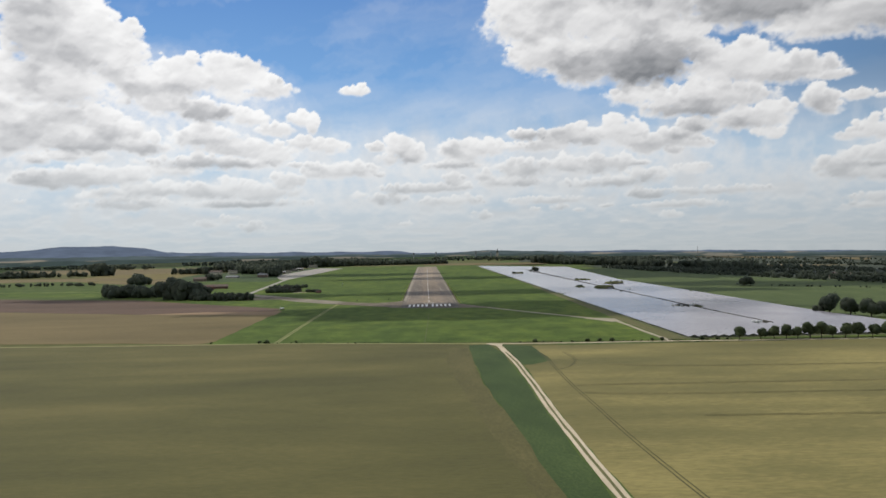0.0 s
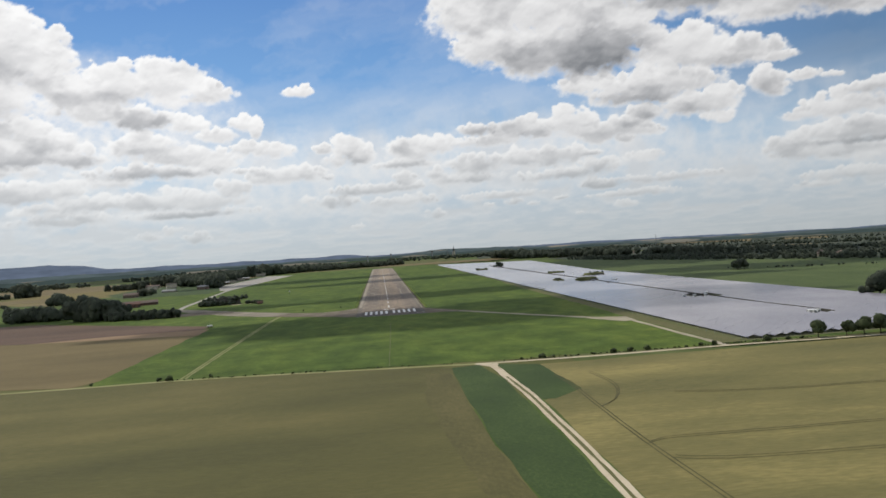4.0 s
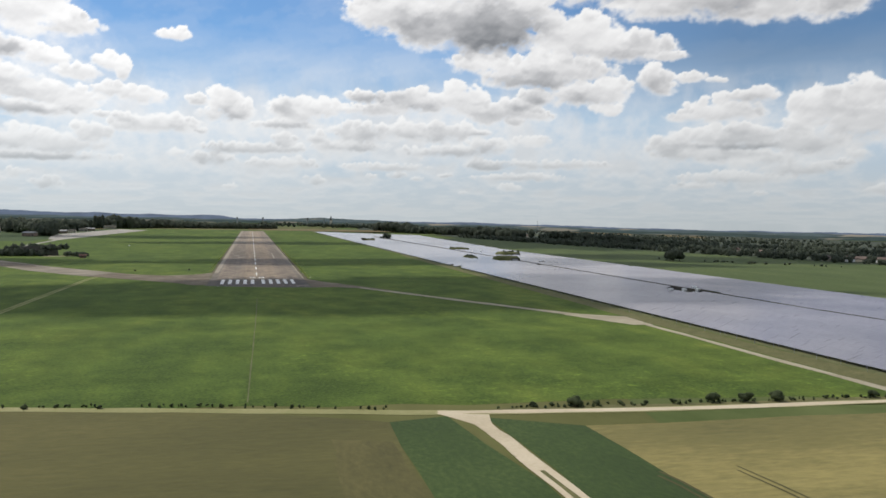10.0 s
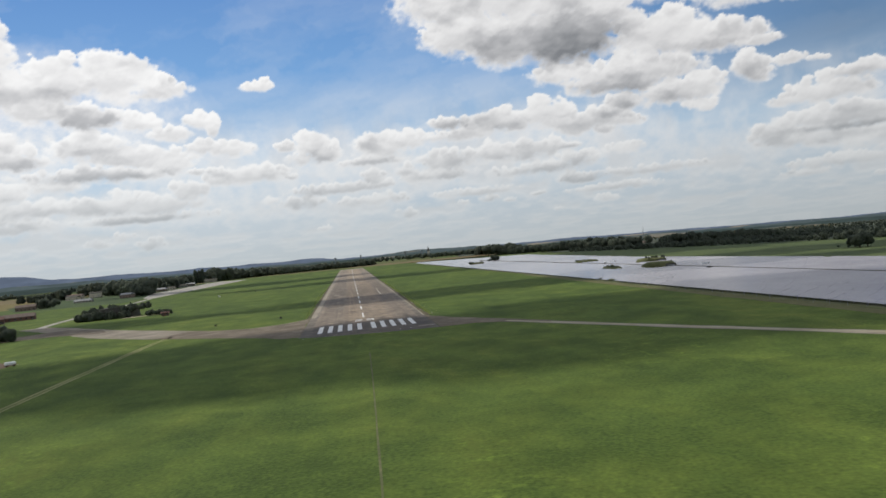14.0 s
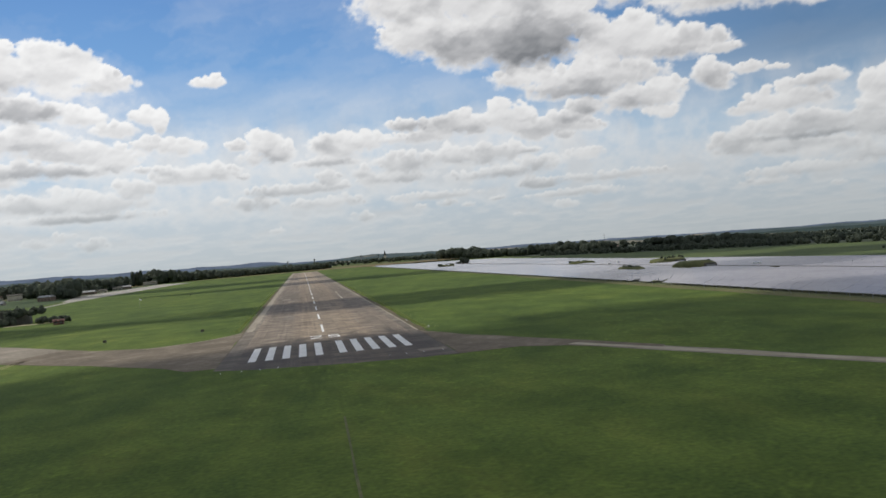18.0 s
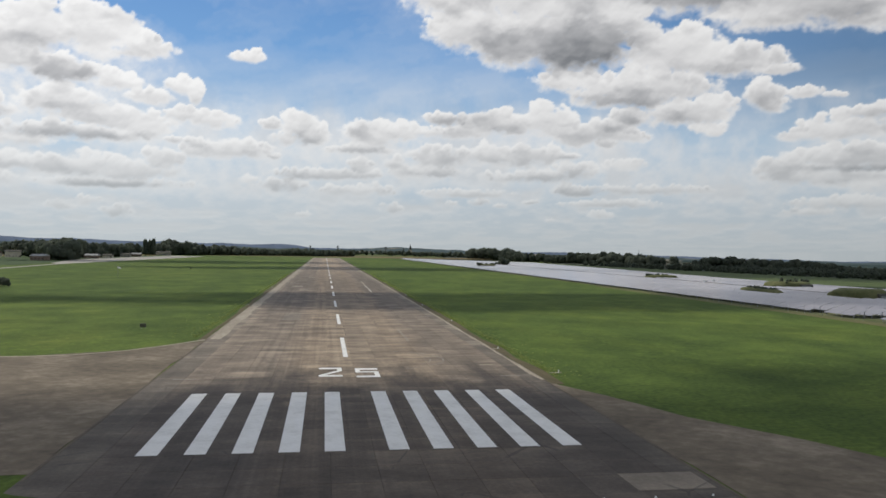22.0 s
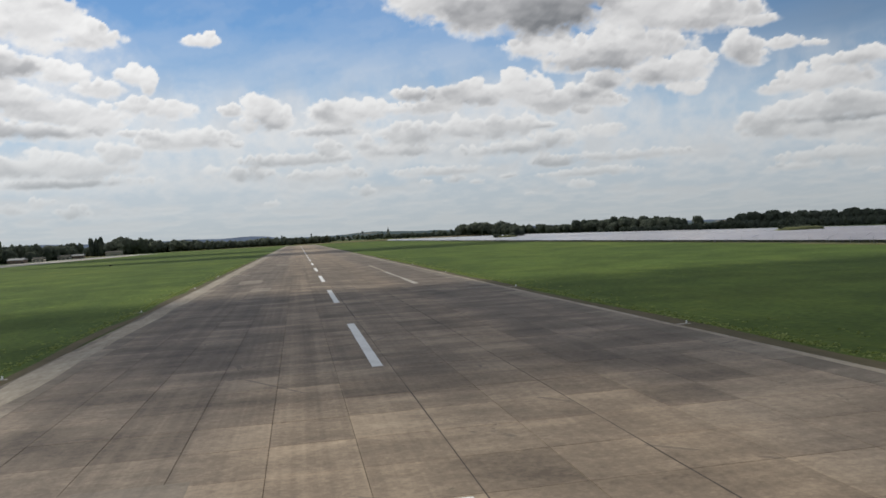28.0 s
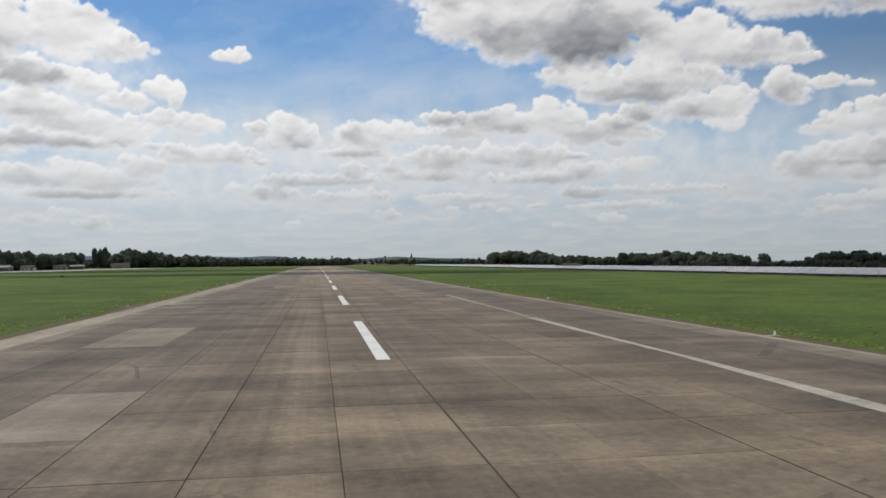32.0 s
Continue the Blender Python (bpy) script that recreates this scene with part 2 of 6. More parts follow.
        col = mix_node(n, l, math_node(n, l, "MULTIPLY", math_node(n, l, "SUBTRACT", blot, 0.2), 1.6, True), col, mix_node(n, l, 1.0, col, rub, "MULTIPLY"))
    l.new(col, p.inputs["Base Color"])
    p.inputs["Roughness"].default_value, p.inputs["Specular IOR Level"].default_value = 0.78, 0.34
    bump_node(n, l, p, grit, 0.3, 0.02)
    return m


def leaf_material(name, dark, mid, light, thinness=0.4):
    m, n, l, p = nodes_of(name)
    g = n.new("ShaderNodeNewGeometry")
    o = n.new("ShaderNodeObjectInfo")
    a = noise_node(n, l, place_node(n, l), 0.25, 3.0)
    f = mix_node(n, l, 0.5, a, g.outputs["Random Per Island"])
    f = math_node(n, l, "ADD", f, math_node(n, l, "MULTIPLY", math_node(n, l, "SUBTRACT", o.outputs["Random"], 0.5), 0.4))
    col = ramp_node(n, l, f, [(0.2, dark), (0.5, mid), (0.8, light)])
    l.new(col, p.inputs["Base Color"])
    p.inputs["Roughness"].default_value, p.inputs["Specular IOR Level"].default_value = 0.8, 0.2
    thin, mix = n.new("ShaderNodeBsdfTranslucent"), n.new("ShaderNodeMixShader")
    l.new(col, thin.inputs["Color"])
    mix.inputs[0].default_value = thinness
    l.new(p.outputs[0], mix.inputs[1])
    l.new(thin.outputs[0], mix.inputs[2])
    l.new(mix.outputs[0], n["Material Output"].inputs["Surface"])
    return m


M_GRASS, M_FARM, M_PANEL = grass_material(), mosaic_material(), panel_material()
M_WHEAT = surface("ripening_wheat", (0.088, 0.089, 0.032), (0.188, 0.164, 0.058), (0.38, 0.312, 0.112), 0.022, 0.9, (0.35, 1, 1), -4, grain=0.3, bump=0.5)
M_OLIVE = surface("barley_field", (0.060, 0.060, 0.020), (0.108, 0.100, 0.032), (0.18, 0.150, 0.052), 0.02, 0.9, (0.4, 1, 1), 3, grain=0.3, bump=0.5)
M_BARE = surface("thin_barley", (0.064, 0.062, 0.022), (0.106, 0.096, 0.033), (0.158, 0.132, 0.050), 0.08, 1.0, (1, 0.4, 1), 8, grain=0.5, bump=0.5)
M_TAN = surface("stubble_field", (0.10, 0.08, 0.032), (0.165, 0.125, 0.052), (0.24, 0.18, 0.078), 0.015, 0.8, (0.3, 1, 1), 0)
M_SOIL = surface("ploughed_soil", (0.075, 0.048, 0.034), (0.115, 0.074, 0.05), (0.165, 0.105, 0.07), 0.02, 0.9, (0.25, 1, 1), 0, bump=0.6)
M_CLOVER = surface("green_fodder_strip", (0.026, 0.046, 0.013), (0.046, 0.076, 0.019), (0.086, 0.122, 0.034), 0.05, 1.4, (1, 0.5, 1), 0, bump=0.8, grain=0.5)
M_CHALK = surface("gravel_track", (0.42, 0.35, 0.235), (0.56, 0.475, 0.335), (0.68, 0.59, 0.44), 0.08, 2.0, bump=0.4)
M_PATHGRASS = surface("worn_track_grass", (0.19, 0.19, 0.075), (0.27, 0.26, 0.11), (0.36, 0.33, 0.17), 0.06, 1.2)
M_TRAM = surface("tramline_soil", (0.055, 0.052, 0.02), (0.085, 0.078, 0.03), (0.13, 0.115, 0.045), 0.1, 1.0)
M_VERGE = surface("dry_verge", (0.06, 0.058, 0.022), (0.105, 0.085, 0.042), (0.15, 0.115, 0.062), 0.12, 1.0, (1, 0.35, 1), grain=0.5)
M_JOINT = surface("joint_filler", (0.075, 0.061, 0.046), (0.12, 0.098, 0.073), (0.165, 0.136, 0.102), 0.2, 3.0)
# the dip at 275 m holds cloud shade, the far tones hold glare
WEAR_LIGHT = ((24, 0.5, 1.06), (50, 1.32, 1.0), (125, 1.3, 1.0), (180, 1.1, 1.02), (228, 1.05, 1.0), (275, 0.84, 1.0), (430, 1.15, 1.0), (660, 1.6, 1.0))
M_SLAB = concrete_material("runway_concrete", (0.078, 0.060, 0.043), (0.172, 0.136, 0.098), (0.31, 0.25, 0.18), 0.25, WEAR_LIGHT)
M_TAXI = surface("taxiway_concrete", (0.075, 0.062, 0.044), (0.165, 0.134, 0.096), (0.32, 0.27, 0.20), 0.075, 0.7, (1, 1, 1), 35, rough=0.9, bump=0.2, grain=0.4, spec=0.18)
M_EDGE = concrete_material("edge_concrete", (0.092, 0.075, 0.055), (0.16, 0.132, 0.098), (0.28, 0.236, 0.178), 0.35, ((20, 0.6, 1.03), (60, 1.1, 1.0), (160, 1.25, 1.0), (220, 1.15, 1.0), (640, 1.8, 1.0)))
M_TAXIPALE = surface("pale_taxiway_concrete", (0.14, 0.118, 0.088), (0.25, 0.215, 0.165), (0.40, 0.35, 0.28), 0.05, 0.8, (1, 1, 1), 35, rough=0.9, bump=0.2, grain=0.4, spec=0.18)
M_SCRUB = surface("woodland_undergrowth", (0.03, 0.042, 0.02), (0.048, 0.066, 0.03), (0.075, 0.098, 0.042), 0.03, 0.5, bump=0.8, grain=0.5)
M_HILLSIDE = surface("hillside_woodland", (0.036, 0.046, 0.031), (0.050, 0.062, 0.040), (0.082, 0.092, 0.055), 0.006, 0.05, (1, 0.5, 1), 20, bump=0.6, grain=0.4)
M_LINK = surface("weathered_track_concrete", (0.24, 0.205, 0.14), (0.38, 0.335, 0.24), (0.50, 0.44, 0.33), 0.07, 1.6, bump=0.4)
M_ORANGE = surface("dry_orange_stubble", (0.19, 0.12, 0.065), (0.27, 0.18, 0.10), (0.36, 0.26, 0.15), 0.04, 0.9, (0.3, 1, 1), 20)
M_RUST = surface("rusty_red_sheet", (0.09, 0.05, 0.04), (0.14, 0.075, 0.06), (0.19, 0.11, 0.09), 0.5, 3.0)
M_ROUGH = surface("rough_dry_grass", (0.07, 0.075, 0.024), (0.125, 0.122, 0.045), (0.19, 0.172, 0.072), 0.25, 1.6, bump=0.6, grain=0.5)
M_LAMPBASE = surface("lamp_base_concrete", (0.26, 0.235, 0.19), (0.38, 0.35, 0.29), (0.5, 0.465, 0.40), 0.4, 4.0)
M_TAR = surface("joint_tar", (0.04, 0.034, 0.028), (0.07, 0.058, 0.046), (0.13, 0.108, 0.084), 0.3, 2.0)
M_MEADOW = surface("meadow_grass", (0.048, 0.072, 0.019), (0.074, 0.104, 0.028), (0.118, 0.146, 0.046), 0.03, 1.2, (1, 0.4, 1), 0, bump=0.8, grain=0.5)
M_APRON = concrete_material("apron_concrete", (0.25, 0.225, 0.19), (0.36, 0.33, 0.28), (0.50, 0.46, 0.40), 0.2)
M_PATCH = concrete_material("repair_concrete", (0.145, 0.120, 0.09), (0.238, 0.198, 0.150), (0.345, 0.293, 0.229), 0.5)
M_PALELINE = surface("worn_pale_paint", (0.24, 0.21, 0.165), (0.42, 0.385, 0.32), (0.56, 0.53, 0.46), 0.4, 3.0, rough=0.8, bump=0.1, grain=0.6)
M_EDGELINE = surface("worn_edge_paint", (0.18, 0.15, 0.112), (0.33, 0.285, 0.215), (0.47, 0.415, 0.325), 0.25, 2.5, (1, 0.3, 1), rough=0.85, bump=0.1, grain=0.55)
M_FADED = surface("faded_white_paint", (0.14, 0.12, 0.095), (0.26, 0.235, 0.195), (0.42, 0.395, 0.345), 0.5, 3.0, rough=0.8, bump=0.1, grain=0.6)
M_PAINT = surface("white_road_paint", (0.55, 0.54, 0.5), (0.74, 0.73, 0.69), (0.82, 0.81, 0.78), 0.3, 3.0, rough=0.7, bump=0.1)
M_LEAF = leaf_material("broadleaf_foliage", (0.07, 0.09, 0.045), (0.105, 0.134, 0.066), (0.145, 0.178, 0.088), 0.6)
# foliage colour lifted paler and greyer to take in the haze
M_LEAFHAZE = leaf_material("hazed_foliage", (0.104, 0.124, 0.092), (0.136, 0.159, 0.116), (0.172, 0.197, 0.142), 0.62)
M_TUFT = leaf_material("grass_blades", (0.15, 0.19, 0.045), (0.24, 0.29, 0.08), (0.36, 0.40, 0.15), 0.5)
M_BARK = surface("bark", (0.03, 0.024, 0.018), (0.06, 0.048, 0.036), (0.1, 0.08, 0.06), 0.8, 6.0)
M_STEEL = surface("galvanised_steel", (0.22, 0.22, 0.22), (0.32, 0.32, 0.32), (0.42, 0.42, 0.42), 0.5, 4.0, rough=0.5, metal=0.7)
M_WHITE = surface("white_render", (0.7, 0.7, 0.69), (0.8, 0.8, 0.78), (0.86, 0.86, 0.84), 0.2, 2.0)
M_CREAM = surface("cream_render", (0.45, 0.4, 0.3), (0.56, 0.5, 0.4), (0.64, 0.58, 0.48), 0.2, 2.0)
M_WEATHERED = surface("weathered_render", (0.22, 0.2, 0.165), (0.32, 0.295, 0.25), (0.42, 0.39, 0.34), 0.3, 2.0)
M_BRICKWALL = surface("dull_brick_wall", (0.14, 0.10, 0.075), (0.21, 0.155, 0.12), (0.28, 0.22, 0.175), 0.4, 3.0)
M_ROOF = surface("red_tile_roof", (0.13, 0.06, 0.045), (0.19, 0.085, 0.062), (0.25, 0.12, 0.09), 0.4, 2.5)
M_DULLROOF = surface("dull_brown_tile_roof", (0.115, 0.085, 0.07), (0.165, 0.125, 0.105), (0.22, 0.175, 0.15), 0.4, 2.5)
M_GREYROOF = surface("grey_sheet_roof", (0.2, 0.2, 0.2), (0.32, 0.32, 0.31), (0.44, 0.44, 0.42), 0.3, 2.5)
M_WINDOW = surface("dark_window_glass", (0.02, 0.022, 0.025), (0.03, 0.033, 0.038), (0.05, 0.055, 0.06), 0.5, 2.0, rough=0.1, bump=0.0)
M_DARK = surface("weathered_dark_concrete", (0.05, 0.048, 0.04), (0.09, 0.085, 0.07), (0.15, 0.14, 0.12), 0.3, 2.0)
M_MOUND = surface("dry_grass_mound", (0.072, 0.082, 0.034), (0.118, 0.126, 0.052), (0.185, 0.178, 0.080), 0.15, 1.2, bump=0.6)


# ---------------------------------------------------------------- building helpers
def link_mesh(name, verts, faces, mat, parent=None, label=""):
    me = bpy.data.meshes.new(name)
    me.from_pydata([tuple(v) for v in verts], [], faces)
    me.materials.append(mat)
    me.update()
    ob = new(name, me)
    if parent is not None:
        ob.parent = parent
    if label:
        tagged(ob, label)
    return ob


def part(name, bm, mat, parent=None, label="", smooth=False):
    me = bpy.data.meshes.new(name)
    bmesh.ops.recalc_face_normals(bm, faces=bm.faces)
    bm.to_mesh(me)
    bm.free()
    me.materials.append(mat)
    if smooth:
        me.polygons.foreach_set("use_smooth", [True] * len(me.polygons))
    ob = new(name, me)
    if parent is not None:
        ob.parent = parent
    if label:
        tagged(ob, label)
    return ob


def share(name, mesh, parent, m):
    ob = new(name, mesh)
    ob.parent = parent
    ob.matrix_basis = m
    return ob


def box(bm, x0, y0, z0, x1, y1, z1, bevel=0.0):
    r = bmesh.ops.create_cube(bm, size=1.0, matrix=Matrix.Translation(((x0 + x1) / 2, (y0 + y1) / 2, (z0 + z1) / 2)) @ Matrix.Diagonal((x1 - x0, y1 - y0, z1 - z0, 1)))
    if bevel:
        edges = {e for v in r["verts"] for e in v.link_edges}
        bmesh.ops.bevel(bm, geom=list(edges), offset=bevel, segments=1, affect="EDGES")
    return bm


def tube(bm, p, q, r0, r1, n=6):
    p, q = Vector(p), Vector(q)
    d = q - p
    bmesh.ops.create_cone(bm, cap_ends=True, segments=n, radius1=r0, radius2=r1, depth=d.length, matrix=Matrix.Translation((p + q) / 2) @ d.to_track_quat("Z", "Y").to_matrix().to_4x4())
    return bm


def sheet(name, corners, mat, z, label, category, kind="structure", rough=0.0, step=12.0, seed=0):
    """A flat piece of ground with a slightly ragged outline; its rim goes down into the soil."""
    rnd = random.Random(seed)
    pts = []
    for (ax, ay), (bx, by) in zip(corners, corners[1:] + corners[:1]):
        d = math.hypot(bx - ax, by - ay)
        k = max(1, int(d / step)) if rough else 1
        for i in range(k):
            f = i / k
            j = rough if i else 0.0
            pts.append((ax + (bx - ax) * f + rnd.uniform(-j, j), ay + (by - ay) * f + rnd.uniform(-j, j)))
    n = len(pts)
    verts = [(x, y, z) for x, y in pts] + [(x, y, -0.3) for x, y in pts]
    faces = [tuple(range(n))] + [(i, i + n, (i + 1) % n + n, (i + 1) % n) for i in range(n)]
    if sum(a[0] * b[1] - b[0] * a[1] for a, b in zip(pts, pts[1:] + pts[:1])) < 0:
        faces = [tuple(reversed(f)) for f in faces]
    return tagged(link_mesh(name, verts, faces, mat), label, category, kind=kind)


def ribbon(name, line, width, mat, z, label, category, kind="structure", wob=0.0, seed=0):
    """A strip of ground along a line, smoothed, with an uneven edge."""
    rnd = random.Random(seed)
    p = [Vector((*q, 0)) for q in line]
    fine = []
    for i in range(len(p) - 1):
        a, b, c, d = p[max(0, i - 1)], p[i], p[i + 1], p[min(len(p) - 1, i + 2)]
        k = max(2, int((c - b).length / 8))
        for j in range(k):
            t = j / k
            fine.append(0.5 * (2 * b + (c - a) * t + (2 * a - 5 * b + 4 * c - d) * t * t + (3 * b - a - 3 * c + d) * t ** 3))
    fine.append(p[-1])
    verts, faces = [], []
    for i, q in enumerate(fine):
        d = (fine[min(i + 1, len(fine) - 1)] - fine[max(i - 1, 0)]).normalized()
        s = Vector((d.y, -d.x, 0))
        for side in (-1, 1):
            e = q + s * side * (width / 2 + rnd.uniform(-wob, wob))
            verts.append((e.x, e.y, z))
        if i:
            a = 2 * i
            faces.append((a - 2, a - 1, a + 1, a))
    return tagged(link_mesh(name, verts, faces, mat), label, category, kind=kind)


# ---------------------------------------------------------------- sky: a far backdrop with cumulus clouds
def lattice(x, y, seed):
    """Smooth value noise on a plane, for whole arrays at once."""
    xi, yi = np.floor(x).astype(np.int64), np.floor(y).astype(np.int64)
    fx, fy = x - xi, y - yi
    fx, fy = fx * fx * fx * (fx * (fx * 6 - 15) + 10), fy * fy * fy * (fy * (fy * 6 - 15) + 10)

    def h(a, b):
        k = (a * 374761393 + b * 668265263 + seed * 974711) & 0x7FFFFFFF
        k = ((k ^ (k >> 13)) * 1274126177) & 0x7FFFFFFF
        return ((k ^ (k >> 16)) & 0xFFFF) / 65535.0
    return (h(xi, yi) * (1 - fx) + h(xi + 1, yi) * fx) * (1 - fy) + (h(xi, yi + 1) * (1 - fx) + h(xi + 1, yi + 1) * fx) * fy


def fractal(x, y, seed, octaves=6, gain=0.55):
    total, amp, norm = 0, 1.0, 0.0
    for i in range(octaves):
        total = total + amp * lattice(x * 2 ** i, y * 2 ** i, seed + i * 17)
        norm += amp
        amp *= gain
    return total / norm


# cumulus: degrees right of the runway's heading, degrees up, half width, half height, greyness of the base
CLOUDS_LEFT_HIGH = [
    (-21.1, 13.6, 1.84, 2.04, 0.15), (-20.2, 14.8, 0.69, 0.98, 0.05), (-19.0, 12.1, 2.86, 1.63, 0.15), (-16.8, 12.4, 1.96, 1.47, 0.2), (-16.2, 13.7, 0.49, 0.57, 0.05), (-13.5, 12.7, 2.04, 1.80, 0.1),
    (-11.5, 12.1, 1.72, 0.98, 0.1), (-10.2, 11.9, 1.39, 0.49, 0.05), (-15.2, 10.3, 2.29, 0.82, 0.75), (-18.0, 10.8, 2.86, 0.74, 0.3), (-12.6, 10.0, 1.39, 0.65, 0.2), (-11.6, 9.9, 0.82, 0.37, 0.05),
    (-24.1, 14.1, 3.06, 2.66, 0.45), (-26.0, 15.2, 2.45, 3.27, 0.6), (-25.3, 11.7, 3.88, 1.96, 0.3), (-26.7, 8.8, 2.86, 2.45, 0.35), (-23.9, 9.7, 2.86, 0.98, 0.25),
]
CLOUDS_LEFT_LOW = [
    (-21.6, 8.8, 2.37, 1.14, 0.35), (-19.7, 7.9, 1.96, 0.82, 0.55), (-23.3, 8.0, 3.27, 0.98, 0.75), (-15.2, 8.5, 2.70, 0.98, 0.2), (-12.8, 7.8, 3.43, 0.82, 0.35), (-14.9, 6.8, 5.11, 0.57, 0.75),
    (-10.7, 7.5, 1.96, 0.74, 0.2), (-21.3, 5.8, 2.53, 0.82, 0.35), (-18.8, 4.9, 2.53, 0.69, 0.45), (-14.8, 4.9, 4.49, 0.74, 0.4), (-9.8, 5.4, 1.23, 0.78, 0.4), (-11.5, 4.7, 3.02, 0.65, 0.45),
    (-24.6, 5.6, 3.27, 0.90, 0.5), (-12.4, 4.0, 5.31, 0.37, 0.7), (-20.4, 3.9, 3.68, 0.41, 0.5), (-17.5, 6.3, 2.04, 0.49, 0.2),
]
CLOUDS_MID_LEFT = [
    (-8.8, 9.8, 1.06, 0.53, 0.1), (-7.9, 9.4, 0.49, 0.69, 0.1), (-10.5, 9.1, 1.47, 0.49, 0.1), (-6.7, 7.9, 1.63, 0.53, 0.2), (-7.6, 8.1, 0.82, 0.49, 0.1), (-5.0, 11.9, 1.06, 0.37, 0.05),
    (-4.4, 12.0, 0.57, 0.33, 0.05), (-5.7, 6.2, 2.45, 0.74, 0.2), (-1.6, 7.9, 1.23, 0.90, 0.2), (-1.0, 7.3, 1.39, 0.74, 0.6), (-2.6, 7.1, 0.98, 0.49, 0.2), (2.7, 7.4, 1.80, 1.06, 0.2),
    (4.2, 7.7, 1.88, 0.61, 0.15), (2.0, 6.5, 2.29, 0.37, 0.6), (6.2, 7.7, 1.14, 0.37, 0.1), (-2.7, 4.1, 1.80, 0.57, 0.5), (0.0, 4.9, 4.09, 0.41, 0.55), (2.0, 3.9, 2.86, 0.49, 0.35),
]
CLOUDS_MID_RIGHT = [
    (14.1, 8.3, 1.72, 1.06, 0.2), (10.8, 8.2, 2.70, 0.90, 0.45), (8.8, 7.7, 2.21, 0.53, 0.2), (16.6, 7.7, 3.27, 0.74, 0.25), (18.9, 7.4, 1.55, 0.41, 0.1), (13.1, 6.1, 2.45, 0.78, 0.55),
    (10.5, 6.2, 2.29, 0.69, 0.35), (15.8, 5.2, 1.63, 0.65, 0.35), (16.3, 4.0, 2.12, 0.37, 0.8), (13.4, 4.9, 3.68, 0.45, 0.6), (18.9, 5.7, 1.47, 0.45, 0.1), (20.2, 4.1, 4.49, 0.33, 0.3),
    (7.4, 6.0, 2.45, 0.82, 0.3), (6.7, 5.2, 2.45, 0.49, 0.5), (9.1, 3.8, 3.68, 0.33, 0.3), (18.0, 3.2, 3.68, 0.29, 0.4),
]
CLOUDS_HIGH = [
    (9.5, 16.5, 5.11, 2.53, 0.15), (8.5, 14.1, 2.61, 1.39, 0.2), (15.8, 13.4, 4.58, 2.21, 1.1), (11.9, 13.2, 3.27, 1.63, 0.75), (15.0, 15.8, 5.72, 1.47, 0.25), (24.3, 16.5, 7.76, 2.12, 0.8),
    (31.1, 14.9, 6.13, 1.63, 0.45), (27.1, 14.5, 3.68, 1.23, 0.15), (33.7, 13.9, 3.27, 1.14, 0.2), (24.4, 18.8, 13.89, 2.45, 0.9), (8.8, 20.2, 4.49, 2.45, 0.3), (18.4, 14.4, 2.04, 1.06, 0.3),
    (37.6, 13.9, 2.04, 1.23, 0.2), (38.4, 15.7, 3.68, 2.04, 0.5),
]
CLOUDS_RIGHT = [
    (21.7, 12.6, 2.94, 1.63, 0.1), (24.7, 11.8, 3.51, 0.98, 0.4), (27.5, 11.2, 1.55, 0.37, 0.05), (19.7, 10.3, 5.11, 1.14, 0.35), (15.2, 10.9, 2.12, 0.82, 0.1), (22.1, 8.8, 3.59, 0.90, 0.25),
    (24.3, 9.0, 1.39, 0.98, 0.15), (18.9, 9.8, 3.68, 0.69, 0.6), (23.8, 7.9, 1.23, 0.41, 0.1), (26.9, 9.8, 1.14, 0.98, 0.2), (27.4, 9.3, 1.06, 0.82, 0.5), (29.3, 9.7, 1.14, 0.33, 0.05),
    (30.9, 9.5, 0.74, 0.20, 0.05),
]
CLOUDS_FAR_RIGHT = [
    (31.3, 7.5, 2.70, 0.90, 0.25), (29.2, 7.2, 1.63, 0.41, 0.15), (32.3, 5.8, 5.31, 0.78, 0.3), (32.6, 5.3, 4.90, 0.37, 0.8), (28.0, 5.2, 1.63, 0.98, 0.4), (30.4, 4.7, 4.09, 0.57, 0.4),
    (33.5, 4.3, 2.53, 0.69, 0.2), (29.7, 2.7, 1.88, 0.29, 0.1), (31.9, 3.2, 4.49, 0.45, 0.3), (35.8, 6.5, 1.06, 0.74, 0.15), (37.1, 7.6, 1.88, 1.55, 0.2), (36.5, 5.4, 2.86, 0.90, 0.5),
    (35.9, 3.8, 3.27, 0.57, 0.4), (39.4, 6.7, 2.45, 2.04, 0.3),
]
HAZE = [(-20.0, 10.0, 13.0, 4.6, 0.95), (-8.0, 7.0, 8.0, 2.2, 0.7), (2.0, 6.2, 10.0, 2.6, 0.85), (14.0, 6.4, 8.0, 3.0, 0.9), (34.0, 6.0, 8.0, 2.6, 0.8), (22.0, 5.0, 9.0, 1.8, 0.6), (-10.0, 4.6, 14.0, 1.6, 0.8)]
RADIUS, SKY_Y, HILL_Y = 4960.0, -640.0, -200.0
AZ0, AZ1, EL0, EL1, STEP = -40.0, 52.0, -0.9, 24.5, 0.078


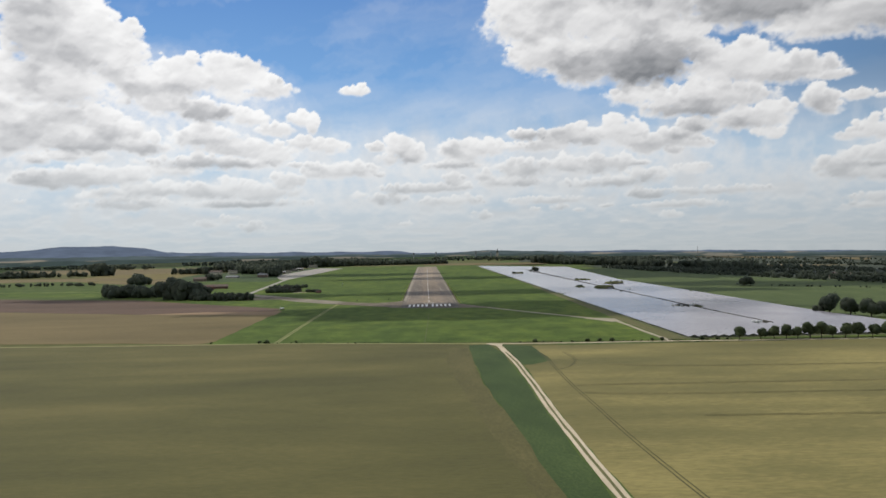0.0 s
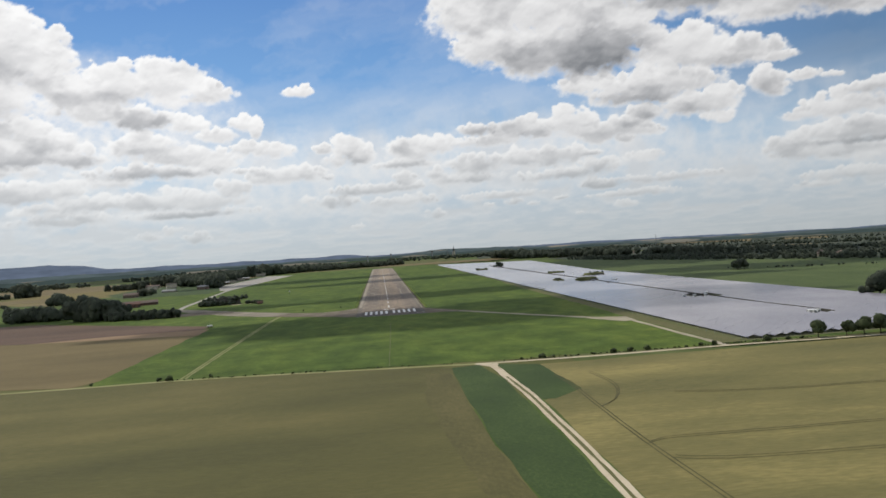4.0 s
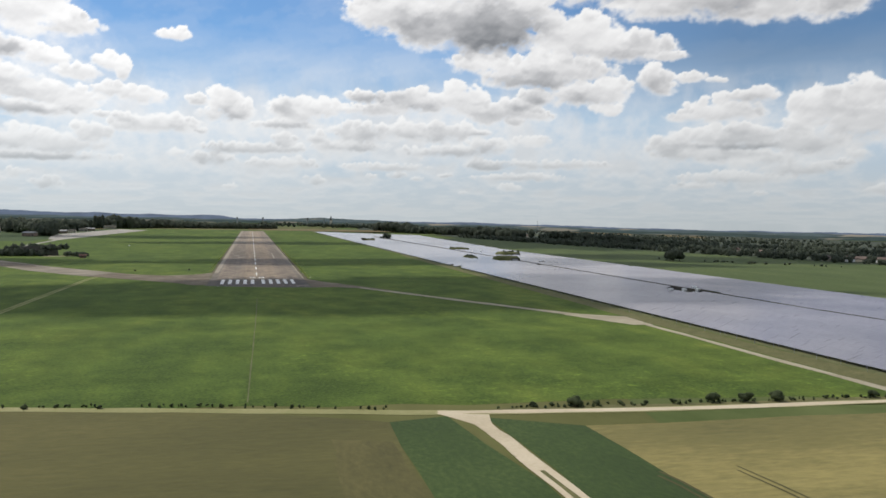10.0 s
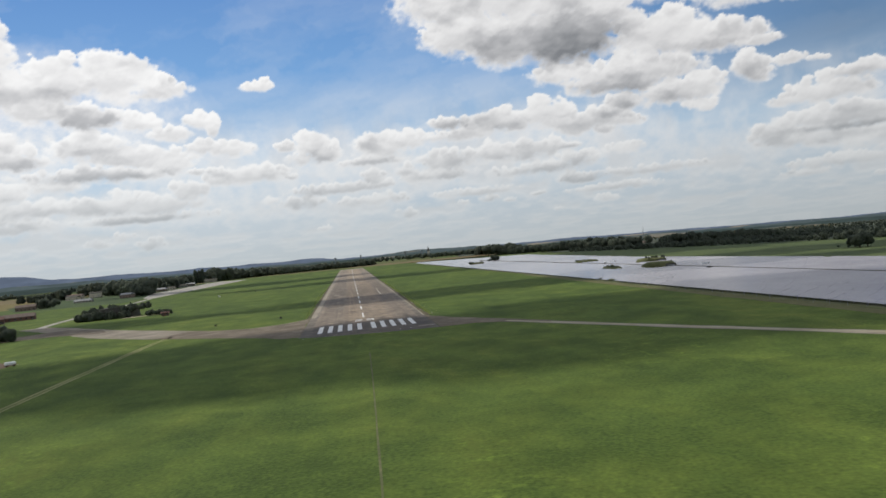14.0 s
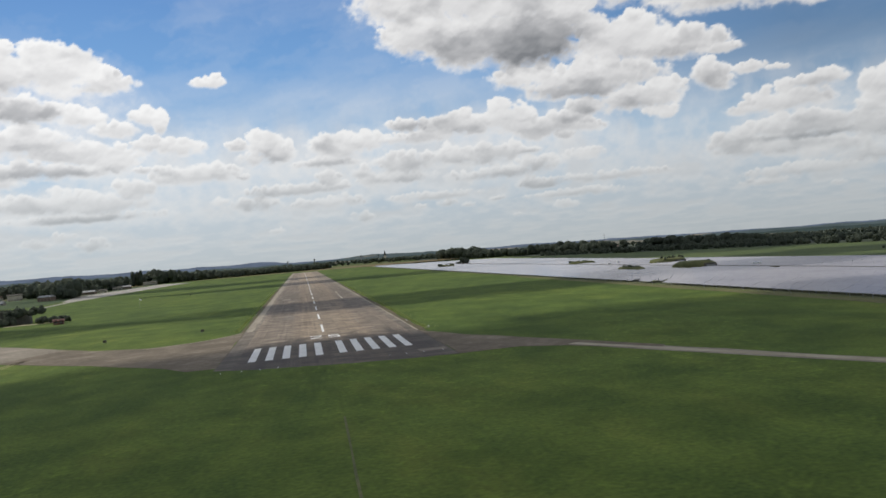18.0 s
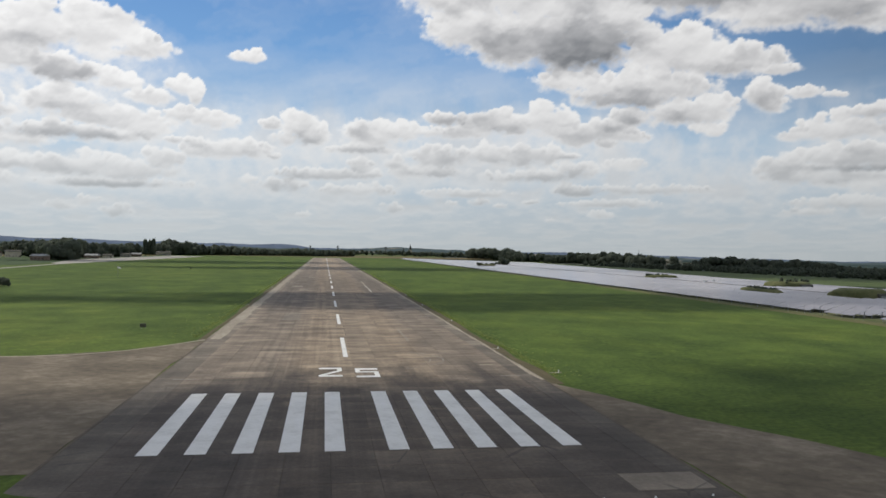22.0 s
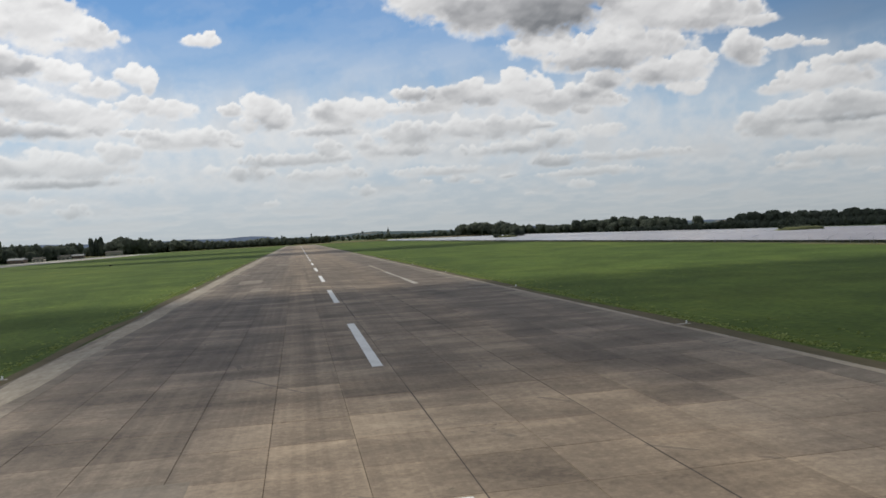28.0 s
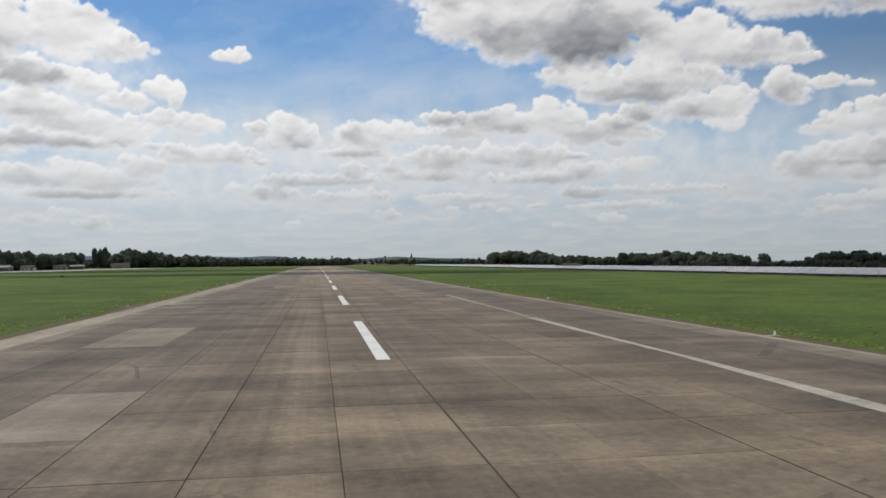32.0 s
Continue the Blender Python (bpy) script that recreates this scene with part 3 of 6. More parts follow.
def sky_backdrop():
    na, ne = int((AZ1 - AZ0) / STEP), int((EL1 - EL0) / STEP)
    az, el = np.meshgrid(np.linspace(AZ0, AZ1, na), np.linspace(EL0, EL1, ne))
    # ragged outlines: slow swirls and small curls
    wx = (fractal(az * 0.5, el * 0.7, 3, 4) - 0.5) * 1.7 + (fractal(az * 2.2, el * 2.6, 9, 4) - 0.5) * 0.75
    wy = (fractal(az * 0.5 + 40, el * 0.7, 5, 4) - 0.5) * 1.1 + (fractal(az * 2.2 + 40, el * 2.6, 11, 4) - 0.5) * 0.65
    billow = 1.0 - 2.0 * np.abs(fractal(az * 0.75, el * 1.0, 21, 5, 0.5) - 0.5)
    heads = fractal(az * 0.42 + wx * 0.12, el * 0.62 + wy * 0.12, 29, 3, 0.36)
    fine = fractal(az * 1.6, el * 2.2, 63, 6, 0.6)
    bulk, grey, foot = np.full_like(az, -1.0), np.zeros_like(az), np.zeros_like(az)
    rs = np.random.RandomState(12)
    small = []
    for _ in range(95):
        e = 2.2 + 6.6 * rs.uniform() ** 1.25
        w = rs.uniform(0.5, 1.5) * (0.55 + 0.07 * e)
        small.append((rs.uniform(-36, 48), e, w, w * rs.uniform(0.3, 0.5), rs.uniform(0.1, 0.55)))
    for ca, ce, ra, re, g in small + CLOUDS_FAR_RIGHT + CLOUDS_MID_RIGHT + CLOUDS_LEFT_LOW + CLOUDS_MID_LEFT + CLOUDS_RIGHT + CLOUDS_LEFT_HIGH + CLOUDS_HIGH:
        # each cumulus: a flat-based core with round heads heaped on it
        i0, i1 = np.searchsorted(az[0], [ca - ra - 1.8, ca + ra + 1.8])
        j0, j1 = np.searchsorted(el[:, 0], [ce - re - 1.4, ce + re + 1.4])
        if i1 - i0 < 2 or j1 - j0 < 2:
            continue
        w = (slice(j0, j1), slice(i0, i1))
        k = min(1.0, 0.25 + re / 1.8) * 0.55
        a, e = az[w] + wx[w] * k, el[w] + wy[w] * k
        dx, dy = (a - ca) / ra, (e - ce) / re
        t = 1.0 - (1.15 * dx * dx + np.where(dy < 0, dy * 1.1, dy * 1.25) ** 2) ** 0.85
        for _ in range(int(2.6 * ra / re) + 4):
            px = rs.uniform(-0.85, 0.85)
            pr = re * rs.uniform(0.32, 0.72) * (1.1 - 0.4 * abs(px))
            pa, pe = ca + px * ra, ce + re * (rs.uniform(-0.1, 0.8) * math.sqrt(1 - px * px))
            t = np.maximum(t, 0.75 * (1.0 - ((a - pa) ** 2 + (e - pe) ** 2) / pr ** 2))
        t = np.maximum(np.where(t > 0, t * min(1.0, 0.55 + re * 0.3), t), -1.0)
        base = np.clip(0.72 - dy * 0.6, 0, 1) * np.clip(1.25 - dx * dx - dy * dy, 0, 1) * g
        s = np.clip(0.5 + (bulk[w] - t) * 1.4, 0, 1)
        foot[w] = np.where(t > bulk[w], np.clip(0.5 - dy * 0.6, 0, 1), foot[w])
        grey[w] = np.maximum(grey[w] * (0.55 + 0.45 * s), base)
        bulk[w] = np.maximum(bulk[w], t) + 0.12 * np.clip(1.0 - np.abs(bulk[w] - t) * 3, 0, 1) * np.clip((t + 0.5) * 3, 0, 1)
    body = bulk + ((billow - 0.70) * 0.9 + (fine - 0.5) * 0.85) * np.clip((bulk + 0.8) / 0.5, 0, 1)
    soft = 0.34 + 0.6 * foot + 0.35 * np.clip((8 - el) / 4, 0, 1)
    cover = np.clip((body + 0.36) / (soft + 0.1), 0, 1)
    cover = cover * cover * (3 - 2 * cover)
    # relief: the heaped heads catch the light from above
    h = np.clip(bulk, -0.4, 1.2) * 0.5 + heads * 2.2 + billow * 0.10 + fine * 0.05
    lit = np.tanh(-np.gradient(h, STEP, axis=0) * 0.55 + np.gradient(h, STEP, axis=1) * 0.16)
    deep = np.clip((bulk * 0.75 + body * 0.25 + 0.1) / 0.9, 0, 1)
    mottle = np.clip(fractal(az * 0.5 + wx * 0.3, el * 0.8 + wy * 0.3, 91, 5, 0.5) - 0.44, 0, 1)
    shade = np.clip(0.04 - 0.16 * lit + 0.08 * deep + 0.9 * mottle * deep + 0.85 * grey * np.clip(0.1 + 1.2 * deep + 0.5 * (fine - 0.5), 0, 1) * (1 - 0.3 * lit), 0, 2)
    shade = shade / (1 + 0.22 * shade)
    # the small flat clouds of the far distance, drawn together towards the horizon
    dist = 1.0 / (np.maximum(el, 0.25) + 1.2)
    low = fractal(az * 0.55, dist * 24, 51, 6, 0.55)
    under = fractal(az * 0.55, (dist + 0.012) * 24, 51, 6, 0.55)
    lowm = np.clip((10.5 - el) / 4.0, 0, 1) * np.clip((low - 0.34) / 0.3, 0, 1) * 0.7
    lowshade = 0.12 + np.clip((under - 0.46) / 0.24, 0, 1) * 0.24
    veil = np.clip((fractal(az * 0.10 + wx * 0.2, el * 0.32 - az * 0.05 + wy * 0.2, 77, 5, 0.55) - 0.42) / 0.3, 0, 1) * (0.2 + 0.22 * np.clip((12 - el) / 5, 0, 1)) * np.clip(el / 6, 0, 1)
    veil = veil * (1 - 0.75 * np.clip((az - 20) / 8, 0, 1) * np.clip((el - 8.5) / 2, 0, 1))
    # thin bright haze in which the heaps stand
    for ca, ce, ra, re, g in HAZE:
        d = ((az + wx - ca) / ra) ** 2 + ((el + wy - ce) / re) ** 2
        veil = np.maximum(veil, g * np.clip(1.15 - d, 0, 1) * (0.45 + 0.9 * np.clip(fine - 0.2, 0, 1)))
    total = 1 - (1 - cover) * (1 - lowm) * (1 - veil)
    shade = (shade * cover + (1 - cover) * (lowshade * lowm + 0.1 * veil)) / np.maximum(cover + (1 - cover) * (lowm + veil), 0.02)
    a, e = np.radians(az), np.radians(el)
    co = np.stack([RADIUS * np.sin(a) * np.cos(e), SKY_Y + RADIUS * np.cos(a) * np.cos(e), RADIUS * np.sin(e)], -1).reshape(-1, 3)
    i = (np.arange(ne - 1)[:, None] * na + np.arange(na - 1)[None, :]).ravel()
    quads = np.stack([i, i + 1, i + na + 1, i + na], 1)
    me = bpy.data.meshes.new("sky_backdrop")
    me.vertices.add(len(co))
    me.vertices.foreach_set("co", co.ravel())
    me.loops.add(quads.size)
    me.loops.foreach_set("vertex_index", quads.ravel().astype(np.int32))
    me.polygons.add(len(quads))
    me.polygons.foreach_set("loop_start", np.arange(0, quads.size, 4, dtype=np.int32))
    me.update()
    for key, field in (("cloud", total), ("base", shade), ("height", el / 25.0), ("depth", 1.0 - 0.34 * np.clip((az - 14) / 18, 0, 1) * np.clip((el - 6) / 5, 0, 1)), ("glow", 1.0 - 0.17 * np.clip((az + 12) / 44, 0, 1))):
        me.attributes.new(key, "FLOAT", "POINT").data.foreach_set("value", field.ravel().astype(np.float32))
    m = bpy.data.materials.new("cloudy_sky")
    m.use_nodes = True
    n, l = m.node_tree.nodes, m.node_tree.links
    n.clear()

    def attr(key):
        q = n.new("ShaderNodeAttribute")
        q.attribute_name = key
        return q.outputs["Fac"]
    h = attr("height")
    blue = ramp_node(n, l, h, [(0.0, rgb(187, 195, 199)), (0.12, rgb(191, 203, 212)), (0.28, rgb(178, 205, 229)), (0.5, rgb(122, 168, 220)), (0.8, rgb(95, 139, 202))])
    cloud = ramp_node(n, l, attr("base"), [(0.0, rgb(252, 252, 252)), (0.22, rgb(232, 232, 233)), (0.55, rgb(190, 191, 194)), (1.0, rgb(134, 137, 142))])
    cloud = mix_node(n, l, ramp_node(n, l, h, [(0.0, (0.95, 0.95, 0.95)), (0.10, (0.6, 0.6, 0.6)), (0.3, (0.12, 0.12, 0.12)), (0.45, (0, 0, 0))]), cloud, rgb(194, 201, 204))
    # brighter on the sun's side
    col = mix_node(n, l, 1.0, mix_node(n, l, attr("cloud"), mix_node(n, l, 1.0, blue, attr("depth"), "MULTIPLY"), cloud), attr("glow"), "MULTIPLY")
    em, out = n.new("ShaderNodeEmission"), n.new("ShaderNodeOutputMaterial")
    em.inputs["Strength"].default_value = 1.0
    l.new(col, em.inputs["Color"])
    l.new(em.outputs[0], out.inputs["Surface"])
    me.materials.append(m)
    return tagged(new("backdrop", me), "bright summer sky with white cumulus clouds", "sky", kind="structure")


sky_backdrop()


def overhead_cloud(name, x, y, rx, ry, seed):
    """A cumulus high overhead; its shadow falls on the ground round (x, y)."""
    z = 1500.0
    bm = bmesh.new()
    bmesh.ops.create_icosphere(bm, subdivisions=5, radius=1.0)
    off = Vector((seed * 13.7, seed * 5.1, 0))
    for v in bm.verts:
        d = v.co.normalized()
        k = 1.0 + 0.55 * noise.fractal(d * 1.7 + off, 0.8, 2.0, 5)
        v.co = Vector((d.x * rx * k, d.y * ry * k, d.z * (70 if d.z > 0 else 25) * k))
    ob = part(name, bm, M_CLOUD, smooth=True)
    f = z / SUN_DIR.z
    ob.matrix_basis = Matrix.Translation((x + SUN_DIR.x * f, y + SUN_DIR.y * f, z))
    return tagged(ob, "white cumulus cloud high over the airfield", "cloud", group="overhead clouds", kind="structure")


M_CLOUD = surface("cloud_vapour", (0.8, 0.8, 0.8), (0.85, 0.85, 0.85), (0.9, 0.9, 0.9), 0.01, 0.05, rough=1.0, bump=0.0)
cv_n, cv_l = M_CLOUD.node_tree.nodes, M_CLOUD.node_tree.links
cv_mix, cv_thin = cv_n.new("ShaderNodeMixShader"), cv_n.new("ShaderNodeBsdfTransparent")
cv_mix.inputs[0].default_value = 0.8
cv_l.new(cv_thin.outputs[0], cv_mix.inputs[1])
cv_l.new(cv_n["Principled BSDF"].outputs[0], cv_mix.inputs[2])
cv_l.new(cv_mix.outputs[0], cv_n["Material Output"].inputs["Surface"])
for args in ((40, -50, 185, 58, 1), (150, -14, 105, 44, 10), (150, 200, 205, 33, 3), (90, 612, 240, 44, 6), (-170, 880, 160, 60, 12), (430, 330, 150, 60, 8), (410, 800, 130, 240, 14), (620, 860, 260, 190, 9), (900, 300, 220, 260, 5), (-265, 212, 150, 34, 17)):
    overhead_cloud("cloud", *args)


# ---------------------------------------------------------------- ground
def land(x, y):
    """The gentle fall of the land from the solar park's near edge towards the valley."""
    return -0.016 * min(max(x - 130, 0.0), 290) * min(1.0, max(0.0, (y + 270) / 130))


def ridge(x, y):
    """Height of the land: flat round the airfield, wooded ridges in the distance."""
    r, a = math.hypot(x, y + 400), math.degrees(math.atan2(x, y + 400))
    f = min(1.0, max(0.0, (r - 2700) / 1500))
    f = f * f * (3 - 2 * f)
    left = 0.0
    right = 12 + 8 * math.exp(-((a - 34) / 10.0) ** 2) + (60 if abs(a) > 60 else 0)
    bumps = 8 * (noise.fractal(Vector((a * 0.16, r * 0.0006, 3.3)), 0.9, 2.0, 4))
    fall = min(1.0, max(0.0, (x - 420) / 2200)) if abs(a) < 75 else 0.0
    return f * max(0.0, left + (0 if 3 < a < 75 else right * 0.32 if abs(a) > 60 else 0.0) + 0.3 * bumps) - 42 * fall + land(x, y)


def ground():
    n = 150
    ax = [math.copysign(abs(t) ** 1.35, t) * 4250 for t in np.linspace(-1, 1, n)]
    verts = [(x, y - 100, ridge(x, y - 100) - (0.3 if x > 100 else 0.0)) for y in ax for x in ax]
    faces = [(j * n + i, j * n + i + 1, (j + 1) * n + i + 1, (j + 1) * n + i) for j in range(n - 1) for i in range(n - 1)]
    ob = link_mesh("ground", verts, faces, M_FARM)
    ob.data.polygons.foreach_set("use_smooth", [True] * len(faces))
    return tagged(ob, "wide farmland of green and tan fields", "ground", kind="structure")


def land_strip(name, inner, outer, mat, label, category, lift=0.25):
    """A piece of country between two lines, lying on the sloping land."""
    k, verts, faces = 10, [], []
    fine = lambda p: [(a[0] + (b[0] - a[0]) * f / 6, a[1] + (b[1] - a[1]) * f / 6) for a, b in zip(p, p[1:]) for f in range(6)] + [p[-1]]
    a, b = fine(inner), fine(outer)
    for p, q in zip(a, b):
        for i in range(k + 1):
            x, y = p[0] + (q[0] - p[0]) * i / k, p[1] + (q[1] - p[1]) * i / k
            verts.append((x, y, ridge(x, y) + lift))
    for j in range(len(a) - 1):
        faces += [(j * (k + 1) + i, j * (k + 1) + i + 1, (j + 1) * (k + 1) + i + 1, (j + 1) * (k + 1) + i) for i in range(k)]
    return tagged(link_mesh(name, verts, faces, mat), label, category, kind="structure")


ground()
land_strip("ground_airfield_east", [(130.5, -269), (130.5, -140), (130.5, 200), (130.5, 700), (130.5, 1380)], [(300, -275), (420, -140), (425, 200), (400, 700), (340, 1400)], M_GRASS, "mown green airfield grass sloping to the valley", "grass", 0.02)
land_strip("ground_meadow", [(268, -150), (268, 60), (280, 420), (300, 700), (330, 1000)], [(700, -150), (660, 60), (540, 420), (455, 740), (390, 1100)], M_MEADOW, "green meadow beside the solar park", "meadow", 0.1)
sheet("ground_airfield", [(-120, -236), (-15, -252), (131, -269), (131, 1480), (-330, 1700), (-345, 820), (-330, 500), (-380, 280), (-306, 186), (-124, 15)], M_GRASS, 0.02, "mown green airfield grass", "grass", rough=1.5, seed=3)
sheet("ground_wheat", [(48, -276), (190, -281), (760, -300), (760, -900), (40, -900), (36.2, -560), (35.2, -450), (35.7, -390), (36.6, -338), (50, -326)], M_WHEAT, 0.03, "ripening golden wheat field", "field", rough=0.6, seed=4)
sheet("ground_barley", [(18, -268), (-15, -253), (-120, -239), (-420, -205), (-700, -180), (-700, -900), (30, -900), (26, -520), (17, -380), (17, -320)], M_OLIVE, 0.03, "olive-green unripe barley field", "field", rough=0.6, seed=5)
sheet("ground_barley_bare", [(8, -276), (16.6, -279), (16.2, -345), (16.6, -382), (22.5, -470), (25, -520), (19, -520), (11, -420), (7.5, -365), (5.5, -324)], M_BARE, 0.037, "thin brown edge of the barley field", "field", rough=0.7, step=6, seed=90)
sheet("ground_fodder", [(18, -268), (28, -266), (32, -300), (32, -900), (28, -900), (24, -520), (17.5, -380), (17, -320)], M_CLOVER, 0.045, "dark green fodder strip beside the track", "field", rough=0.4, seed=6)
sheet("ground_fodder_corner", [(34, -268), (48, -276), (50, -326), (40, -337), (36, -336)], M_CLOVER, 0.05, "dark green corner of uncut fodder", "field", rough=0.4, seed=7)
sheet("ground_soil", [(-124, 13), (-306, 183), (-499, 273), (-700, 330), (-640, 180), (-383, 54), (-235, -13), (-185, -5), (-127, -11)], M_SOIL, 0.03, "brown ploughed field", "field", rough=0.8, seed=8)
sheet("ground_stubble", [(-121, -11), (-119, -222), (-125, -236), (-168, -221), (-262, -207), (-420, -193), (-700, -150), (-660, 185), (-383, 52), (-235, -15), (-185, -7)], M_TAN, 0.05, "tan stubble field", "field", rough=0.8, seed=9)
sheet("ground_dry_strip", [(-121, -10), (-186, -4), (-236, -13), (-180, -30), (-119, -50)], M_ORANGE, 0.07, "dry orange strip at the edge of the stubble", "field", rough=0.8, seed=19)
sheet("ground_stubble_far", [(-700, 2000), (-533, 1400), (-765, 1294), (-1283, 1752), (-1500, 2200)], M_TAN, 0.06, "wide tan stubble field beyond the village", "field", rough=2, seed=10)
sheet("ground_stubble_strip", [(-945, 1114), (-627, 1025), (-554, 830), (-839, 914)], M_TAN, 0.05, "tan stubble strip between tree rows", "field", rough=1.5, seed=14)
sheet("ground_stubble_village", [(-585, 748), (-509, 915), (-418, 634), (-482, 633)], M_TAN, 0.05, "pale stubble strip beside the village", "field", rough=1.5, seed=15)
sheet("ground_pasture", [(-720, 560), (-598, 461), (-446, 442), (-377, 270), (-528, 328), (-760, 400)], M_GRASS, 0.05, "green pasture beside the ploughed field", "meadow", rough=1.5, seed=16)
sheet("ground_gardens", [(-262, 640), (-265, 1500), (-430, 1560), (-520, 1150), (-500, 930), (-400, 700)], M_CLOVER, 0.055, "green village gardens under trees", "gardens", rough=2, seed=17)
sheet("ground_stubble_end", [(-12, 1640), (270, 1440), (330, 1480), (300, 1680), (0, 1860)], M_TAN, 0.06, "tan stubble field beyond the runway", "field", rough=2, seed=11)


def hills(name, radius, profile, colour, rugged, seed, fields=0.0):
    """A range of wooded hills on the horizon, as a plain glowing backdrop with painted haze."""
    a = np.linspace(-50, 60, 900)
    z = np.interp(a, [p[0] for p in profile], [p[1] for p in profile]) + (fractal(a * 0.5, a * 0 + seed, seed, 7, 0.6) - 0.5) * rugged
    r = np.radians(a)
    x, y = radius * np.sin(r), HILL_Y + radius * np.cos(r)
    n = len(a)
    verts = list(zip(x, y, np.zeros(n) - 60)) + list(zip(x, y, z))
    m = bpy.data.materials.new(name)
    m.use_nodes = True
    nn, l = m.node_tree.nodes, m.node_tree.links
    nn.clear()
    # the bluish glow puts distance haze into the colour
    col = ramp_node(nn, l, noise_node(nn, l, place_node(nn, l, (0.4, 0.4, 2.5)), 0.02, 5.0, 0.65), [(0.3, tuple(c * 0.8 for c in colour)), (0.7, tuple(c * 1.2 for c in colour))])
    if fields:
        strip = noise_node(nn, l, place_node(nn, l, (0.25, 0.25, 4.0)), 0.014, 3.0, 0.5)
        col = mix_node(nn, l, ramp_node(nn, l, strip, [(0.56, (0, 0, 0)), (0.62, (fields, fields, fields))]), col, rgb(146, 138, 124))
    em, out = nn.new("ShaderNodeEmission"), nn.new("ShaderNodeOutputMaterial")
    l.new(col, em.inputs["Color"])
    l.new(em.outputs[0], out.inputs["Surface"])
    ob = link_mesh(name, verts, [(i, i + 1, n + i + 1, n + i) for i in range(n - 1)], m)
    return tagged(ob, "distant wooded hills on the horizon with haze-blue glow", "hills", kind="structure")


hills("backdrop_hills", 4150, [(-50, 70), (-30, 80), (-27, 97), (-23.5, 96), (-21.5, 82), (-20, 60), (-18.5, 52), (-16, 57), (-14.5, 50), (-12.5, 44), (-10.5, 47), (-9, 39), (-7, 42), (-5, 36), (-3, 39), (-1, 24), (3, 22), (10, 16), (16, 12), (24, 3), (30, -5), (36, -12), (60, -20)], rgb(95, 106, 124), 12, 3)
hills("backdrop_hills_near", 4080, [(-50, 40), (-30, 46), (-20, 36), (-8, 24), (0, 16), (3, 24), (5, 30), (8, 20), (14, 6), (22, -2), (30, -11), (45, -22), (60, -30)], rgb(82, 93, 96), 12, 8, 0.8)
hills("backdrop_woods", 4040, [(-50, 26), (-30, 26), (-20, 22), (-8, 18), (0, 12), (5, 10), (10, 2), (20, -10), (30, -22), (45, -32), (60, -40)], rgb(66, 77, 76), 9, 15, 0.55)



land_strip("ground_woodland", [(380, 1180), (440, 800), (478, 620), (520, 480), (566, 340), (612, 200), (670, 40), (730, -160)], [(900, 1800), (1300, 1450), (1500, 1150), (1640, 850), (1740, 560), (1820, 250), (1880, -50), (1900, -300)], M_SCRUB, "dark wooded valley land with undergrowth", "woodland")
land_strip("ground_stubble_valley", [(690, 1240), (760, 1180), (830, 1140)], [(820, 1500), (960, 1380), (1080, 1300)], M_TAN, "tan stubble field on the valley slope", "field", 0.6)

land_strip("ground_valley_wood", [(380, 1300), (440, 1080), (488, 780), (523, 620), (563, 490), (610, 350), (662, 200), (722, 40), (760, -60)], [(900, 1840), (1020, 1700), (1320, 1460), (1500, 1180), (1650, 860), (1745, 570), (1825, 260), (1880, -40), (1900, -160)], M_HILLSIDE, "dark woodland floor in the valley", "woodland", 0.4)
land_strip("ground_hillside", [(300, 1900), (620, 1850), (900, 1800), (1300, 1450), (1500, 1150), (1640, 850), (1740, 560), (1820, 250), (1880, -50)], [(500, 3650), (1100, 3480), (1640, 3240), (2330, 2900), (2800, 2400), (3200, 1900), (3500, 1300), (3700, 700), (3800, 100)], M_HILLSIDE, "dark wooded hillside beyond the valley", "woodland", 0.5)
land_strip("ground_stubble_ridge", [(1240, 3000), (1330, 2690), (1418, 2389)], [(1440, 3380), (1660, 3330), (1840, 3250)], M_TAN, "wide tan stubble field on the far hillside", "field", 1.4)
land_strip("ground_stubble_slope", [(1488, 2300), (1510, 2180), (1527, 2043)], [(1734, 2776), (1770, 2650), (1809, 2527)], M_TAN, "tan stubble field on the far hillside", "field", 1.4)
sheet("ground_rough_strip", [(119.6, -264), (127.6, -265), (127.6, 300), (124.4, 300), (121.4, -100), (119.8, -140)], M_ROUGH, 0.05, "rough olive strip between the track and the solar park", "grass", rough=0.5, seed=70)
# tracks
ribbon("ground_track_verge", [(38, -263.2), (68, -265.9), (120, -268.9), (150, -271.0), (197, -276)], 2.6, M_ROUGH, 0.06, "rough dry grass verge beside the gravel track", "verge", wob=0.5, seed=71)
ribbon("road_gravel", [(-330, -216), (-148, -236), (-81, -241), (-15, -254), (30, -264), (68, -268.5), (120, -271.5), (197, -279), (420, -292), (700, -302)], 3.0, M_PATHGRASS, 0.07, "worn farm track between the fields", "track", wob=0.3, seed=1)
ribbon("road_gravel_east", [(27, -263.5), (68, -268.5), (120, -271.5), (197, -279), (420, -292)], 2.2, M_CHALK, 0.085, "pale gravel farm track", "track", wob=0.25, seed=2)
sheet("road_junction", [(26.5, -263.6), (35, -266.5), (33.8, -272), (34.6, -296), (32.2, -296), (31, -272)], M_CHALK, 0.095, "pale gravel track junction", "track", rough=0.3, step=4, seed=3)
